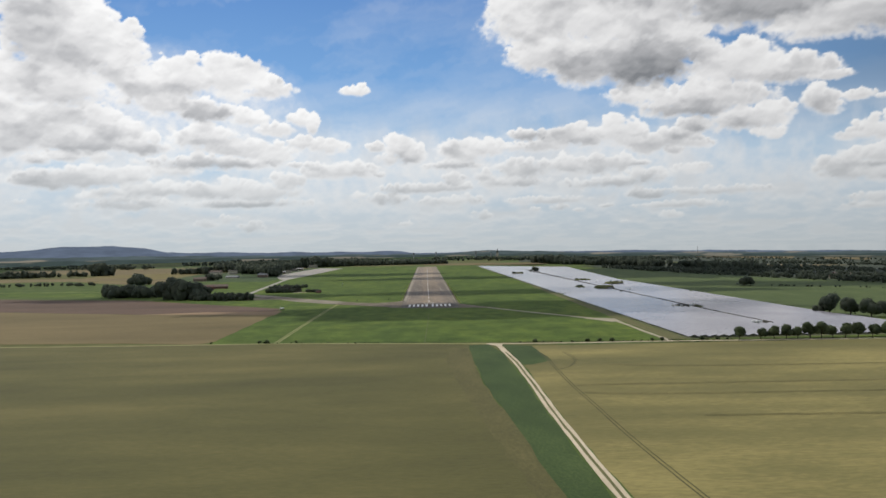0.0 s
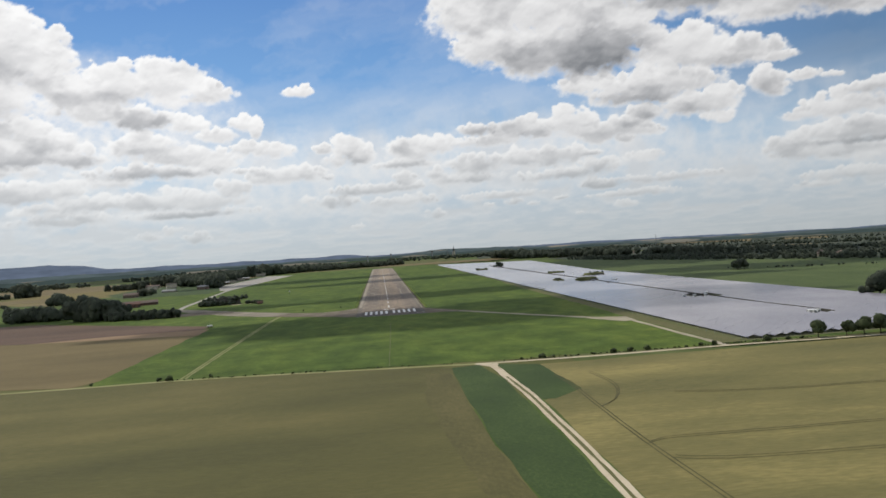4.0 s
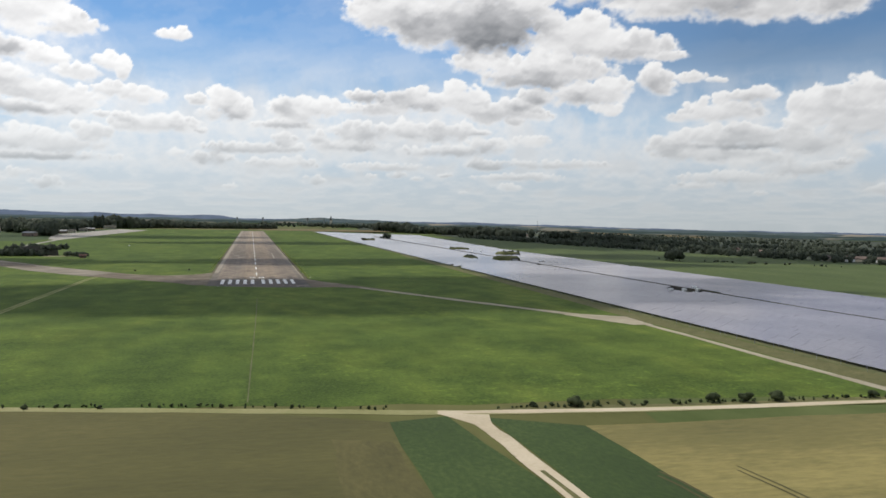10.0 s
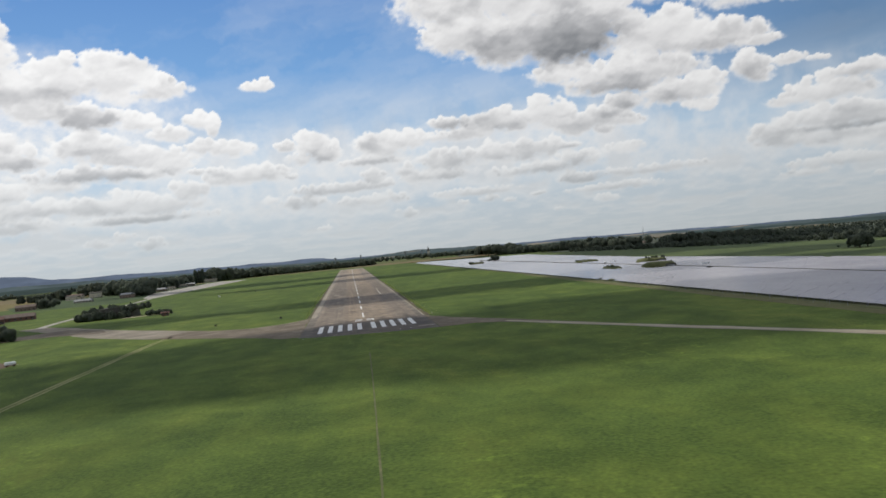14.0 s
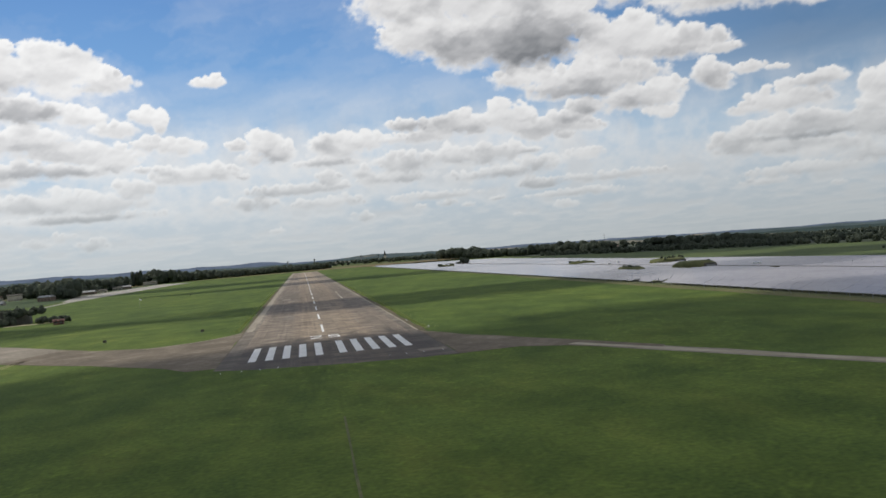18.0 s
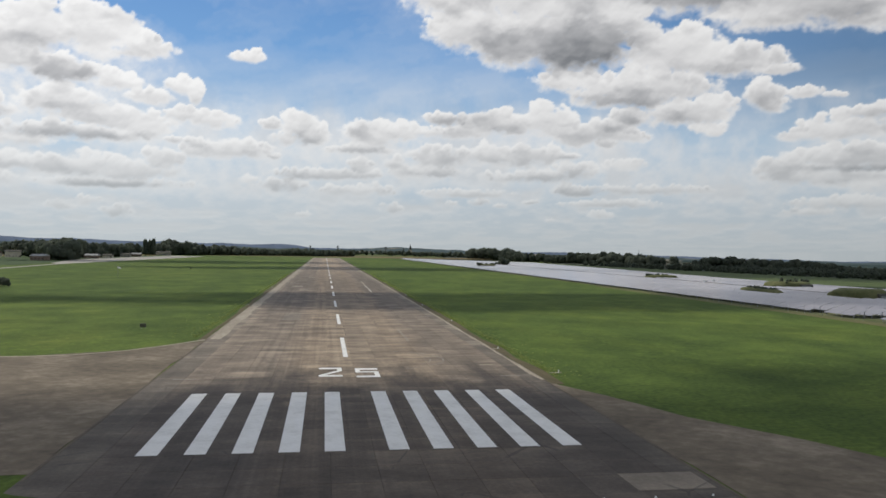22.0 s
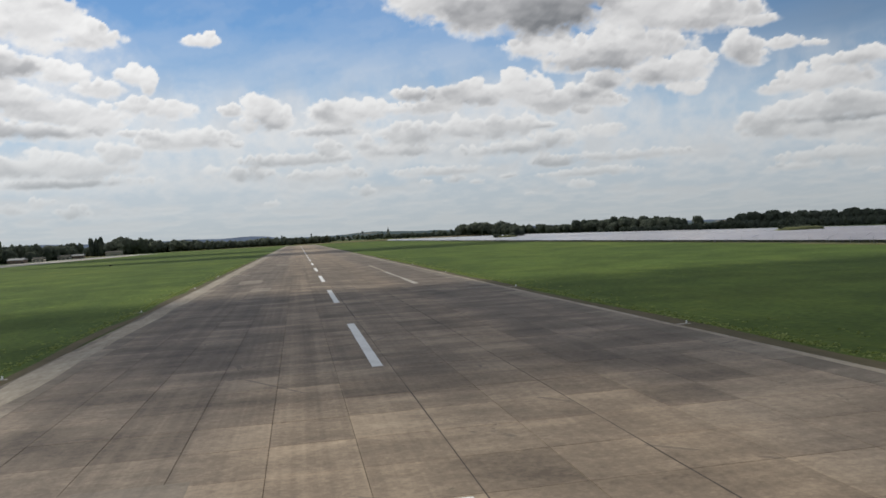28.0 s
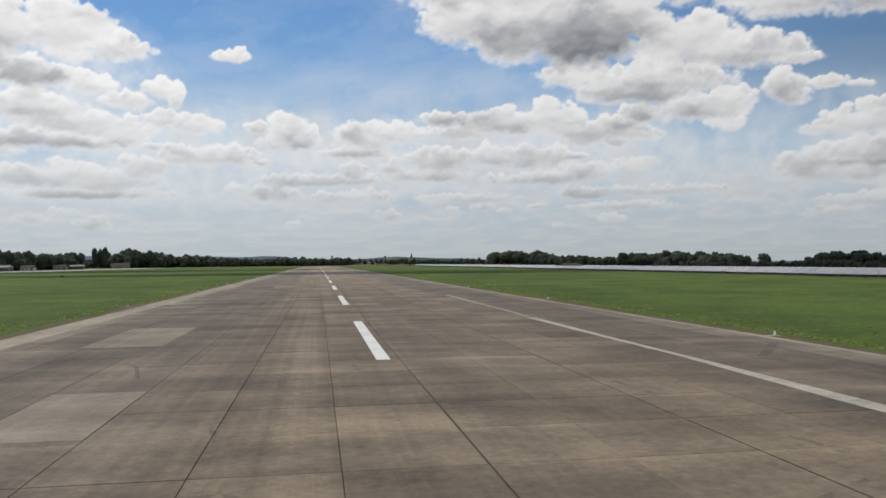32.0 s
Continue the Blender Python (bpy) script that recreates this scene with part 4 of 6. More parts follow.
for s in (-1, 1):
    ribbon("road_wheel_rut", [(33 + s * 0.9, -290), (34.4 + s * 0.95, -330), (34.3 + s * 0.9, -390), (33.8 + s * 0.9, -450), (35 + s * 0.9, -560), (38 + s * 0.9, -760), (38 + s, -900)], 1.0, M_CHALK, 0.10, "pale gravel wheel rut of the farm track", "track", wob=0.15, seed=4 + s)
ribbon("road_rut_strip", [(33, -290), (34.4, -330), (34.3, -390), (33.8, -450), (35, -560), (38, -760)], 1.2, M_ROUGH, 0.09, "grass strip between the wheel ruts", "track", wob=0.1, seed=9)
ribbon("road_link", [(118, -270), (117.6, -215), (117.5, -172), (116, -150), (100, -128), (82, -94), (62, -56), (46, -25)], 2.4, M_LINK, 0.075, "pale concrete perimeter track beside the solar park", "track", wob=0.3, seed=5)
ribbon("road_link_base", [(116.5, -160), (100, -128), (77, -85), (57, -46), (44, -20), (36, -8)], 4.4, M_TAXIPALE, 0.062, "broad worn concrete of the perimeter track", "track", wob=0.5, seed=15)
sheet("road_link_bend", [(113, -166), (119.5, -166), (120, -146), (116, -143), (104, -134), (101, -138)], M_LINK, 0.08, "pale bend of the perimeter track", "track", rough=0.4, step=5, seed=6)
for s in (-1, 1):
    ribbon("road_grass_track", [(-83 + s * 0.8, -238), (-83.5 + s * 0.8, -131), (-83 + s * 0.8, 20), (-81 + s * 0.8, 62)], 0.8, M_PATHGRASS, 0.06, "worn wheel track through the grass", "track", wob=0.12, seed=7 + s)
for k, line in enumerate(([(47.6, -300), (49, -313), (48, -352), (47.4, -387), (47.8, -422), (48.2, -470), (52, -600), (54, -880)],
                          [(48, -352), (54, -345), (59, -331), (60.4, -317), (59, -300)], [(47.2, -390), (52, -387), (61.5, -387.5), (90, -389), (180, -393), (400, -402)],
                          [(48.5, -401), (58, -405), (90, -408), (180, -412), (400, -420)], [(71, -342), (100, -350.5), (180, -356), (300, -362)], [(75, -440), (120, -443), (400, -458)])):
    for s in (-1, 1):
        ribbon("ground_tramline", [(x + s * 0.5, y + s * 0.75) for x, y in line], 0.38, M_TRAM, 0.06 + 0.004 * k, "dark tractor tramline in the crop", "track", wob=0.05, seed=20 + k)
ribbon("road_pasture", [(-330, 345), (-429, 400), (-587, 439), (-760, 470)], 4.0, M_PATHGRASS, 0.09, "pale farm track through the pasture", "track", wob=0.4, seed=31)
ribbon("road_grass_path", [(-4, -250), (-2, -140), (-1, -70)], 0.3, M_MOUND, 0.045, "faint mown path in line with the runway", "track", wob=0.05, seed=30)


# ---------------------------------------------------------------- runway and taxiways
HALF, RUN_END = 24.0, 1440.0
sheet("runway", [(-HALF, -22), (HALF, -22), (HALF, RUN_END), (-HALF, RUN_END)], M_JOINT, 0.10, "long old concrete runway of weathered slabs", "runway")
sheet("pavement_verge_right", [(HALF, 30), (HALF + 1.6, 30), (HALF + 1.5, 500), (HALF + 1.3, RUN_END), (HALF, RUN_END)], M_VERGE, 0.055, "dry brown verge along the concrete", "verge", rough=0.5, seed=40)
sheet("pavement_verge_left", [(-HALF, 80), (-HALF - 1.3, 80), (-HALF - 1.4, 500), (-HALF - 1.2, RUN_END), (-HALF, RUN_END)], M_VERGE, 0.055, "dry brown verge along the concrete", "verge", rough=0.5, seed=41)
sheet("taxiway_left", [(-24, -4), (-24, 78), (-34, 66), (-48, 59), (-66, 70), (-78, 85), (-88, 58), (-56, 28), (-36, 6), (-30, -4)], M_TAXI, 0.06, "broad concrete taxiway joining the threshold", "taxiway", rough=0.4, step=9, seed=42)
sheet("taxiway_left_far", [(-78, 85), (-127, 147), (-172, 216), (-206, 262), (-218, 252), (-170, 178), (-132, 112), (-104, 76), (-88, 58)], M_TAXIPALE, 0.063, "pale concrete taxiway curving away past the old shelter", "taxiway", rough=0.4, step=9, seed=52)
sheet("taxiway_right", [(24, 31), (28, 22), (32, 10), (38, 0), (46, -16), (58, -40), (55, -45), (44, -27), (36, -21), (24, -21.6)], M_TAXI, 0.065, "concrete flare leading to the perimeter track", "taxiway", rough=0.4, step=7, seed=43)
sheet("taxiway_dispersal", [(-170, 200), (-215, 152), (-205, 140), (-160, 150), (-128, 130), (-138, 160)], M_TAXI, 0.075, "old concrete dispersal pad", "taxiway", rough=0.6, step=8, seed=44)
ribbon("taxiway_parallel", [(-204, 250), (-212, 300), (-226, 480), (-243, 700), (-258, 860)], 6.0, M_APRON, 0.08, "pale concrete taxiway towards the apron", "taxiway", wob=0.3, seed=45)
sheet("apron", [(-240, 690), (-236, 900), (-222, 1450), (-298, 1560), (-306, 960), (-262, 740)], M_APRON, 0.09, "bright concrete apron", "apron", rough=0.8, seed=46)

N_X = 12


def slab_mesh(name, w, d, h=0.03, gap=0.006, bev=0.011):
    x, y = w / 2 - gap, d / 2 - gap
    v = [(-x, -y, 0), (x, -y, 0), (x, y, 0), (-x, y, 0)] + [(a * (1 - bev / x), b * (1 - bev / y), h) for a, b in ((-x, -y), (x, -y), (x, y), (-x, y))]
    f = [(4, 5, 6, 7), (0, 1, 5, 4), (1, 2, 6, 5), (2, 3, 7, 6), (3, 0, 4, 7)]
    me = bpy.data.meshes.new(name)
    me.from_pydata(v, [], f)
    return me, v, f


runway = bpy.data.objects["runway"]
slab_me, slab_v, slab_f = slab_mesh("slab", SLAB_X, SLAB_Y)
slab_me.materials.append(M_SLAB)


def joined_slabs(name, y0, y1, w, xs, d, mat, label, z=0.10, lift=0.004, seed=1):
    rnd = random.Random(seed)
    _, v, f = slab_mesh("tmp", w, d)
    verts, faces, y = [], [], y0 + d / 2
    while y < y1:
        for x in xs:
            k, dz = len(verts), rnd.uniform(-lift, lift)
            verts += [(p[0] + x, p[1] + y, p[2] + z + (dz if p[2] else 0)) for p in v]
            faces += [tuple(i + k for i in q) for q in f]
        y += d
    ob = link_mesh(name, verts, faces, mat, runway, label)
    ob["kind"] = "stuff"
    return ob


COLS = [-20.26 + SLAB_X * (i + 0.5) for i in range(N_X)]
joined_slabs("slabs_threshold", PARTS_FROM - SLAB_Y * 37, PARTS_FROM - 1, SLAB_X, COLS, SLAB_Y, M_SLAB, "blackened threshold slabs", seed=1)
rnd_slab = random.Random(5)
for j in range(25):
    for x in COLS:
        share("slab", slab_me, runway, Matrix.Translation((x, PARTS_FROM + SLAB_Y * (j + 0.5), 0.10 + rnd_slab.uniform(-0.004, 0.004))))
joined_slabs("slabs_far", PARTS_FROM + SLAB_Y * 25, RUN_END, SLAB_X, COLS, SLAB_Y, M_SLAB, "weathered concrete slabs", seed=2)
joined_slabs("edge_slabs", -22, RUN_END, 2.74, [HALF - 1.37], 7.5, M_EDGE, "pale edge slabs", seed=3)
joined_slabs("edge_slabs", -22, RUN_END, 3.74, [-HALF + 1.87], 7.5, M_EDGE, "pale edge slabs", seed=4)
TOP = 0.134


def marking(name, x0, y0, x1, y1, label, mat=M_PAINT, z=TOP + 0.006, skew=0.0):
    v = [(x0, y0, z), (x1, y0, z), (x1 + skew, y1, z), (x0 + skew, y1, z)]
    v += [(a, b, z - 0.02) for a, b, _ in v]
    ob = link_mesh(name, v, [(0, 1, 2, 3), (0, 4, 5, 1), (1, 5, 6, 2), (2, 6, 7, 3), (3, 7, 4, 0)], mat)
    return tagged(ob, label, "marking", kind="structure")


for i in range(10):
    x = -17.8 + 3.6 * i + (0.0 if i < 5 else 1.55)
    marking("trim_threshold_stripe", x, 0.0, x + 1.65, 26.4, "white painted threshold stripe")
for i in range(26):
    marking("trim_centre_dash", -0.65, 55.6 + 52.1 * i, 0.05, 81.7 + 52.1 * i, "white painted centreline dash")


def block_digit(x, y, ch):
    """A runway digit of straight painted bars: width 3.0 m, length 7.6 m."""
    z, w, h, b, d = TOP + 0.006, 3.0, 7.6, 0.62, 1.35
    bars = {"2": [((0, h - d), (w, h - d), (w, h), (0, h)), ((w - b, 4.6), (w, 4.6), (w, h - d), (w - b, h - d)), ((0, d), (b * 1.5, d), (w, 4.6), (w - b * 1.5, 4.6)), ((0, 0), (w, 0), (w, d), (0, d))],
            "5": [((0, h - d), (w, h - d), (w, h), (0, h)), ((0, 3.9), (b, 3.9), (b, h - d), (0, h - d)), ((b, 3.9), (w, 3.9), (w, 5.0), (b, 5.0)), ((w - b, d), (w, d), (w, 3.9), (w - b, 3.9)), ((0, 0), (w, 0), (w, d), (0, d))]}[ch]
    v = [(x + px, y + py, z) for bar in bars for px, py in bar]
    ob = link_mesh("trim_runway_number", v, [tuple(range(4 * i, 4 * i + 4)) for i in range(len(bars))], M_PAINT)
    return tagged(ob, "white painted runway number " + ch, "marking", kind="structure")


block_digit(-4.15, 37.2, "2")
block_digit(0.6, 36.4, "5")
for s in (-1, 1):
    for i, (y, l) in enumerate(((36.2, 2.6), (127, 2.6), (222, 2.6), (315, 2.6), (408, 2.6), (501, 2.6))):
        marking("trim_edge_mark", min(s * 19.0, s * (19.0 + l)), y, max(s * 19.0, s * (19.0 + l)), y + 0.35, "faded white cross mark at the runway edge", M_FADED)
for x0, y0, x1, y1 in ((-12.9, 117.7, -9.0, 138.7), (-17.2, 273.5, -12.6, 287.5), (-13.3, 247.9, -9.9, 256.3), (-12.3, 383, -8.3, 398), (17.6, -12.6, 23.2, -8.6), (-16, 610, -9.2, 640), (11.0, 75.7, 11.5, 96)):
    marking("pavement_patch", x0, y0, x1, y1, "pale concrete repair patch", M_PATCH, TOP + 0.003)

for r, a0, a1, w in ((9.5, 76, -72, 0.16), (7.6, 40, -40, 0.12)):
    arc = [(4.4 + r * math.cos(radians(a0 + (a1 - a0) * i / 14)), 52.5 + r * math.sin(radians(a0 + (a1 - a0) * i / 14))) for i in range(15)]
    ribbon("trim_lead_in_curve", arc, w, M_FADED, TOP + 0.009, "faded painted taxi lead-in curve", "marking", wob=0.02, seed=60)
ribbon("trim_edge_line", [(-22.5, 80), (-22.5, 500), (-22.6, RUN_END)], 2.1, M_EDGELINE, TOP + 0.008, "worn pale edge strip along the runway", "marking", wob=0.3, seed=66)
ribbon("trim_edge_line", [(23.6, 33), (23.6, 500), (23.6, RUN_END)], 0.55, M_EDGELINE, TOP + 0.008, "worn pale edge line along the runway", "marking", wob=0.15, seed=67)
ribbon("trim_side_line", [(14.1, 240), (14.3, 262), (14.5, 290)], 0.6, M_PALELINE, TOP + 0.008, "worn pale line along the runway slabs", "marking", wob=0.24, seed=68)
ribbon("trim_side_line", [(14.5, 291), (14.6, 310), (14.9, 338)], 0.5, M_EDGELINE, TOP + 0.008, "worn pale line along the runway slabs", "marking", wob=0.2, seed=69)
marking("trim_cross_mark", 18.2, 45.8, 20.4, 46.5, "faded pale cross mark at the runway edge", M_EDGELINE, TOP + 0.011)
marking("trim_cross_mark", -22.4, 316.8, -17.0, 317.6, "faded pale cross mark at the runway edge", M_PALELINE, TOP + 0.011)
marking("trim_edge_joint", 23.7, -22, 23.95, 33, "dark tar joint beside the taxiway flare", M_JOINT, TOP + 0.012)
marking("trim_edge_joint", -23.95, -6, -23.7, 80, "dark tar joint beside the taxiway", M_JOINT, TOP + 0.012)

for x, y0, y1, w in ((0.5, 84, 420, 0.06), (7.42, 96, 380, 0.05)):
    ribbon("trim_tar_joint", [(x, y0 + (y1 - y0) * i / 12) for i in range(13)], w, M_TAR, TOP + 0.004, "dark tar joint between the runway slabs", "joint", wob=0.025, seed=int(y1))
ribbon("trim_taxiway_edge", [(-50, 59.2), (-41, 60.4), (-34, 65.4), (-28.6, 72.4), (-24, 80)], 0.8, M_EDGELINE, 0.085, "worn pale edge of the taxiway", "marking", wob=0.3, seed=73)

# grass grown over the worn near end of the concrete


def overgrown_edge():
    """A low bank of turf: its far rim lies ragged on the slabs, its near rim meets the field."""
    rnd, verts, faces = random.Random(91), [], []
    rim = [(-29, -4.6), (-25, -8.2), (-14.2, -14.1), (-5.6, -16.5), (3.4, -19.6), (14, -21.6), (24.6, -22.9)]
    for (ax, ay), (bx, by) in zip(rim, rim[1:]):
        for i in range(6):
            x, y = ax + (bx - ax) * i / 6, ay + (by - ay) * i / 6
            verts += [(x, y + rnd.uniform(-0.35, 0.35), TOP + 0.01), (x, y - 1.0, TOP + 0.05), (x, min(y - 2.5, -22.5), TOP + 0.02), (x, min(y - 2.5, -22.5) - 4.5, 0.015)]
    for k in range(0, len(verts) - 4, 4):
        faces += [(k + j, k + j + 1, k + j + 5, k + j + 4) for j in range(3)]
    return tagged(link_mesh("ground_overgrown_edge", verts, faces, M_GRASS), "grass grown over the worn end of the concrete", "grass", kind="structure")


overgrown_edge()

# ---------------------------------------------------------------- small airfield furniture
def edge_light(x, y):
    root = tagged(new("runway_light"), "small white runway edge light on a base", "runway light", group="runway edge lights")
    bm = bmesh.new()
    bmesh.ops.create_cone(bm, cap_ends=True, segments=10, radius1=0.22, radius2=0.18, depth=0.10, matrix=Matrix.Translation((0, 0, 0.05)))
    part("base", bm, M_LAMPBASE, root)
    part("pad", box(bmesh.new(), -1.5, -0.28, -0.02, 0.45, 0.28, 0.05, 0.02), M_LAMPBASE, root, "pale concrete pad")
    bm = bmesh.new()
    bmesh.ops.create_cone(bm, cap_ends=True, segments=10, radius1=0.11, radius2=0.08, depth=0.3, matrix=Matrix.Translation((0, 0, 0.25)))
    part("housing", bm, M_WHITE, root)
    bm = bmesh.new()
    bmesh.ops.create_uvsphere(bm, u_segments=10, v_segments=6, radius=0.09, matrix=Matrix.Translation((0, 0, 0.42)))
    part("globe", bm, M_WHITE, root, smooth=True)
    root.matrix_basis = Matrix.Translation((x, y, 0.05)) @ Matrix.Diagonal((0.85, 0.85, 0.75, 1))
    return root


first = edge_light(27.5, 38.8)
for s in (-1, 1):
    for i in range(22):
        x, y = s * (25.0 + 0.5 * (i % 2)), 65 + 51.5 * i
        if s == -1 and i < 2:
            continue
        copy_thing(first, Matrix.Translation((x, y, 0.05)) @ Matrix.Diagonal((0.85, 0.85, 0.75, 1)))


def sign_box(x, y, w=1.15, h=0.75):
    root = tagged(new("taxiway_sign"), "dark boxed taxiway sign on two short posts", "sign", group="taxiway signs")
    part("panel", box(bmesh.new(), -w / 2, -0.15, 0.25, w / 2, 0.15, 0.25 + h, 0.03), M_DARK, root)
    for s in (-1, 1):
        part("post", tube(bmesh.new(), (s * w * 0.35, 0, 0), (s * w * 0.35, 0, 0.3), 0.05, 0.05), M_STEEL, root)
    root.matrix_basis = Matrix.Translation((x, y, 0.03))
    return root


sign = sign_box(-39.0, 100.6)
for x, y in ((-68.5, 95.0), (-104, 560)):
    copy_thing(sign, Matrix.Translation((x, y, 0.03)))


def approach_light(x, y):
    root = tagged(new("threshold_light"), "low white threshold light in the concrete", "threshold light", group="threshold lights")
    part("base", box(bmesh.new(), -0.14, -0.14, 0, 0.14, 0.14, 0.05, 0.02), M_DARK, root)
    bm = bmesh.new()
    bmesh.ops.create_cone(bm, cap_ends=True, segments=8, radius1=0.09, radius2=0.05, depth=0.12, matrix=Matrix.Translation((0, 0, 0.11)))
    part("housing", bm, M_WHITE, root)
    root.matrix_basis = Matrix.Translation((x, y, TOP))
    return root


thr = approach_light(11.0, -14.4)
for x in (14.5, 18.0, 22.0, -11.0, -14.5, -18.0, -22.0):
    copy_thing(thr, Matrix.Translation((x, -14.4, TOP)))


def windsock(x, y):
    root = tagged(new("windsock"), "white windsock on a slim mast", "windsock")
    part("mast", tube(bmesh.new(), (0, 0, 0), (0, 0, 5.5), 0.08, 0.05), M_STEEL, root)
    bm = bmesh.new()
    tube(bm, (0.1, 0, 5.3), (1.8, -0.8, 4.6), 0.42, 0.2, 10)
    part("sock", bm, M_WHITE, root)
    root.matrix_basis = Matrix.Translation((x, y, 0.02))


windsock(-112, 378)


# ---------------------------------------------------------------- solar park
def panel_row(x, y0, y1, first=None):
    """A long row of tilted modules that face left, on driven posts."""
    root = tagged(new("solar_panel_row"), "long row of tilted grey-blue solar panels on steel posts", "solar panels", group="solar panel rows")
    w, tilt, low = 4.6, radians(17), 0.7
    dx, dz = w * math.cos(tilt), w * math.sin(tilt)
    n = max(1, round((y1 - y0) / (6.0 if x < 150 else 24.0)))
    step = (y1 - y0) / n
    rnd = random.Random(int(x * 7 + y0))
    for i in range(n):
        a, b, e = y0 + i * step, y0 + (i + 1) * step - (0.06 if x < 150 and i % 4 != 3 else 0.14), rnd.uniform(-0.03, 0.03)
        nx, nz = -math.sin(tilt) * 0.05, math.cos(tilt) * 0.05
        v = []
        for yy in (a, b):
            for px, pz in ((0, low + e), (dx, low + dz + e)):
                g = land(x + px, yy)
                v += [(px, yy, pz + g), (px + nx, yy, pz + nz + g)]
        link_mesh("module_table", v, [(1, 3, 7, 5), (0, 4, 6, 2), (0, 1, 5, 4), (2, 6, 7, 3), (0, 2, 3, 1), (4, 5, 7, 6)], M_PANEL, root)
    bm = bmesh.new()
    verts, faces = [], []
    k = max(2, int((y1 - y0) / 6.0))
    for i in range(k):
        yy = y0 + 0.4 + (y1 - y0 - 0.8) * i / (k - 1)
        for px, top in ((0.7, low + 0.7 * math.tan(tilt)), (dx - 0.7, low + (dx - 0.7) * math.tan(tilt))):
            q = len(verts)
            verts += [(px + c, yy + d, z + land(x + px, yy)) for z in (-0.1, top) for c, d in ((-.06, -.06), (.06, -.06), (.06, .06), (-.06, .06))]
            faces += [(q, q + 1, q + 5, q + 4), (q + 1, q + 2, q + 6, q + 5), (q + 2, q + 3, q + 7, q + 6), (q + 3, q, q + 4, q + 7)]
    bm.free()
    posts = link_mesh("posts", verts, faces, M_STEEL, root, "galvanised steel posts")
    posts["kind"] = "stuff"
    root.matrix_basis = Matrix.Translation((x, 0, 0.02))
    return root


MOUNDS = [(192, 203, 11, 8), (228, 307, 12, 8), (172, 236, 4.5, 14), (212, 424, 12, 6), (158, 722, 10, 5)]


def blocked(x, y0, y1):
    """The stretches of a row that no mound or hut takes."""
    cuts = [(my - ry - 3, my + ry + 3) for mx, my, rx, ry in MOUNDS if mx - rx - 5 < x < mx + rx + 1]
    cuts += [(112, 122)] if x < 138 else []
    cuts += [(134, 140.5), (470, 474), (905, 909)]
    cuts += [(-207, -197)] if 182 < x < 196 else []
    cuts += [(-72, -44)] if 172 < x < 208 and not 176 < x < 182 else []
    spans, a = [], y0
    for c0, c1 in sorted(cuts):
        if c0 > a + 8:
            spans.append((a, min(c0, y1)))
        a = max(a, c1)
    if y1 > a + 8:
        spans.append((a, y1))
    return [s for s in spans if s[1] - s[0] > 8]


rows_x = [130.5 + 5.05 * i for i in range(41)]
for x in rows_x:
    if 191.6 < x < 198.4:
        continue
    start = -262 + 2.0 * ((x - 131) % 3.1) / 3.1
    if x > 262:
        start = 350 + (x - 262 + 5) / 0.078
    stop = 1330 - (x - 131) * 0.9
    for a, b in blocked(x, start, stop):
        panel_row(x, a, b)
land_strip("ground_solar", [(128, -264), (128, -140), (128, 200), (128, 700), (128, 1390)], [(268, -266), (266, -140), (266, 350), (294, 700), (345, 1330)], M_MOUND, "dry grass under the solar panels", "grass", 0.06)
lane = ribbon("road_solar", [(198.2, -210), (199, 0), (199.8, 300), (201.5, 700), (203, 1000)], 2.6, M_DARK, 0.06, "dark service lane through the solar park", "track", wob=0.2, seed=51)
for vert in lane.data.vertices:
    vert.co.z += land(vert.co.x, vert.co.y) + 0.05


def mound(x, y, rx, ry, h, seed, door=True):
    root = tagged(new("aircraft_shelter"), "grass-covered hardened aircraft shelter with a dark concrete mouth", "shelter", group="aircraft shelters")
    bm = bmesh.new()
    bmesh.ops.create_uvsphere(bm, u_segments=36, v_segments=18, radius=1.0)
    for v in bm.verts:
        d = v.co.copy()
        k = 1 + 0.16 * noise.fractal(d * 2.2 + Vector((seed * 3.1, 0, 0)), 0.9, 2.0, 4)
        zz = max(-0.05, min(d.z, 0.72 + 0.05 * noise.noise(d * 5)))
        v.co = Vector((math.copysign(abs(d.x) ** 0.75, d.x) * rx * k, math.copysign(abs(d.y) ** 0.75, d.y) * ry * k, zz / 0.72 * h * (0.9 + 0.1 * k)))
    part("earth_cover", bm, M_MOUND, root, smooth=True)
    if door:
        bm = bmesh.new()
        box(bm, rx * 0.15, -ry * 1.0, 0, rx * 0.75, -ry * 0.4, h * 0.72, 0.25)
        part("portal", bm, M_DARK, root, "dark concrete portal")
        part("gate", box(bmesh.new(), rx * 0.23, -ry * 1.0 - 0.12, 0.05, rx * 0.67, -ry * 1.0 + 0.02, h * 0.55, 0.04), M_STEEL, root, "grey steel gate")
    root.matrix_basis = Matrix.Translation((x, y, 0.03 + land(x, y)))
    return root


for i, (x, y, rx, ry) in enumerate(MOUNDS):
    mound(x, y, rx, ry, (4.8, 4.2, 3.0, 3.3, 3.4)[i], i + 1, i < 2)


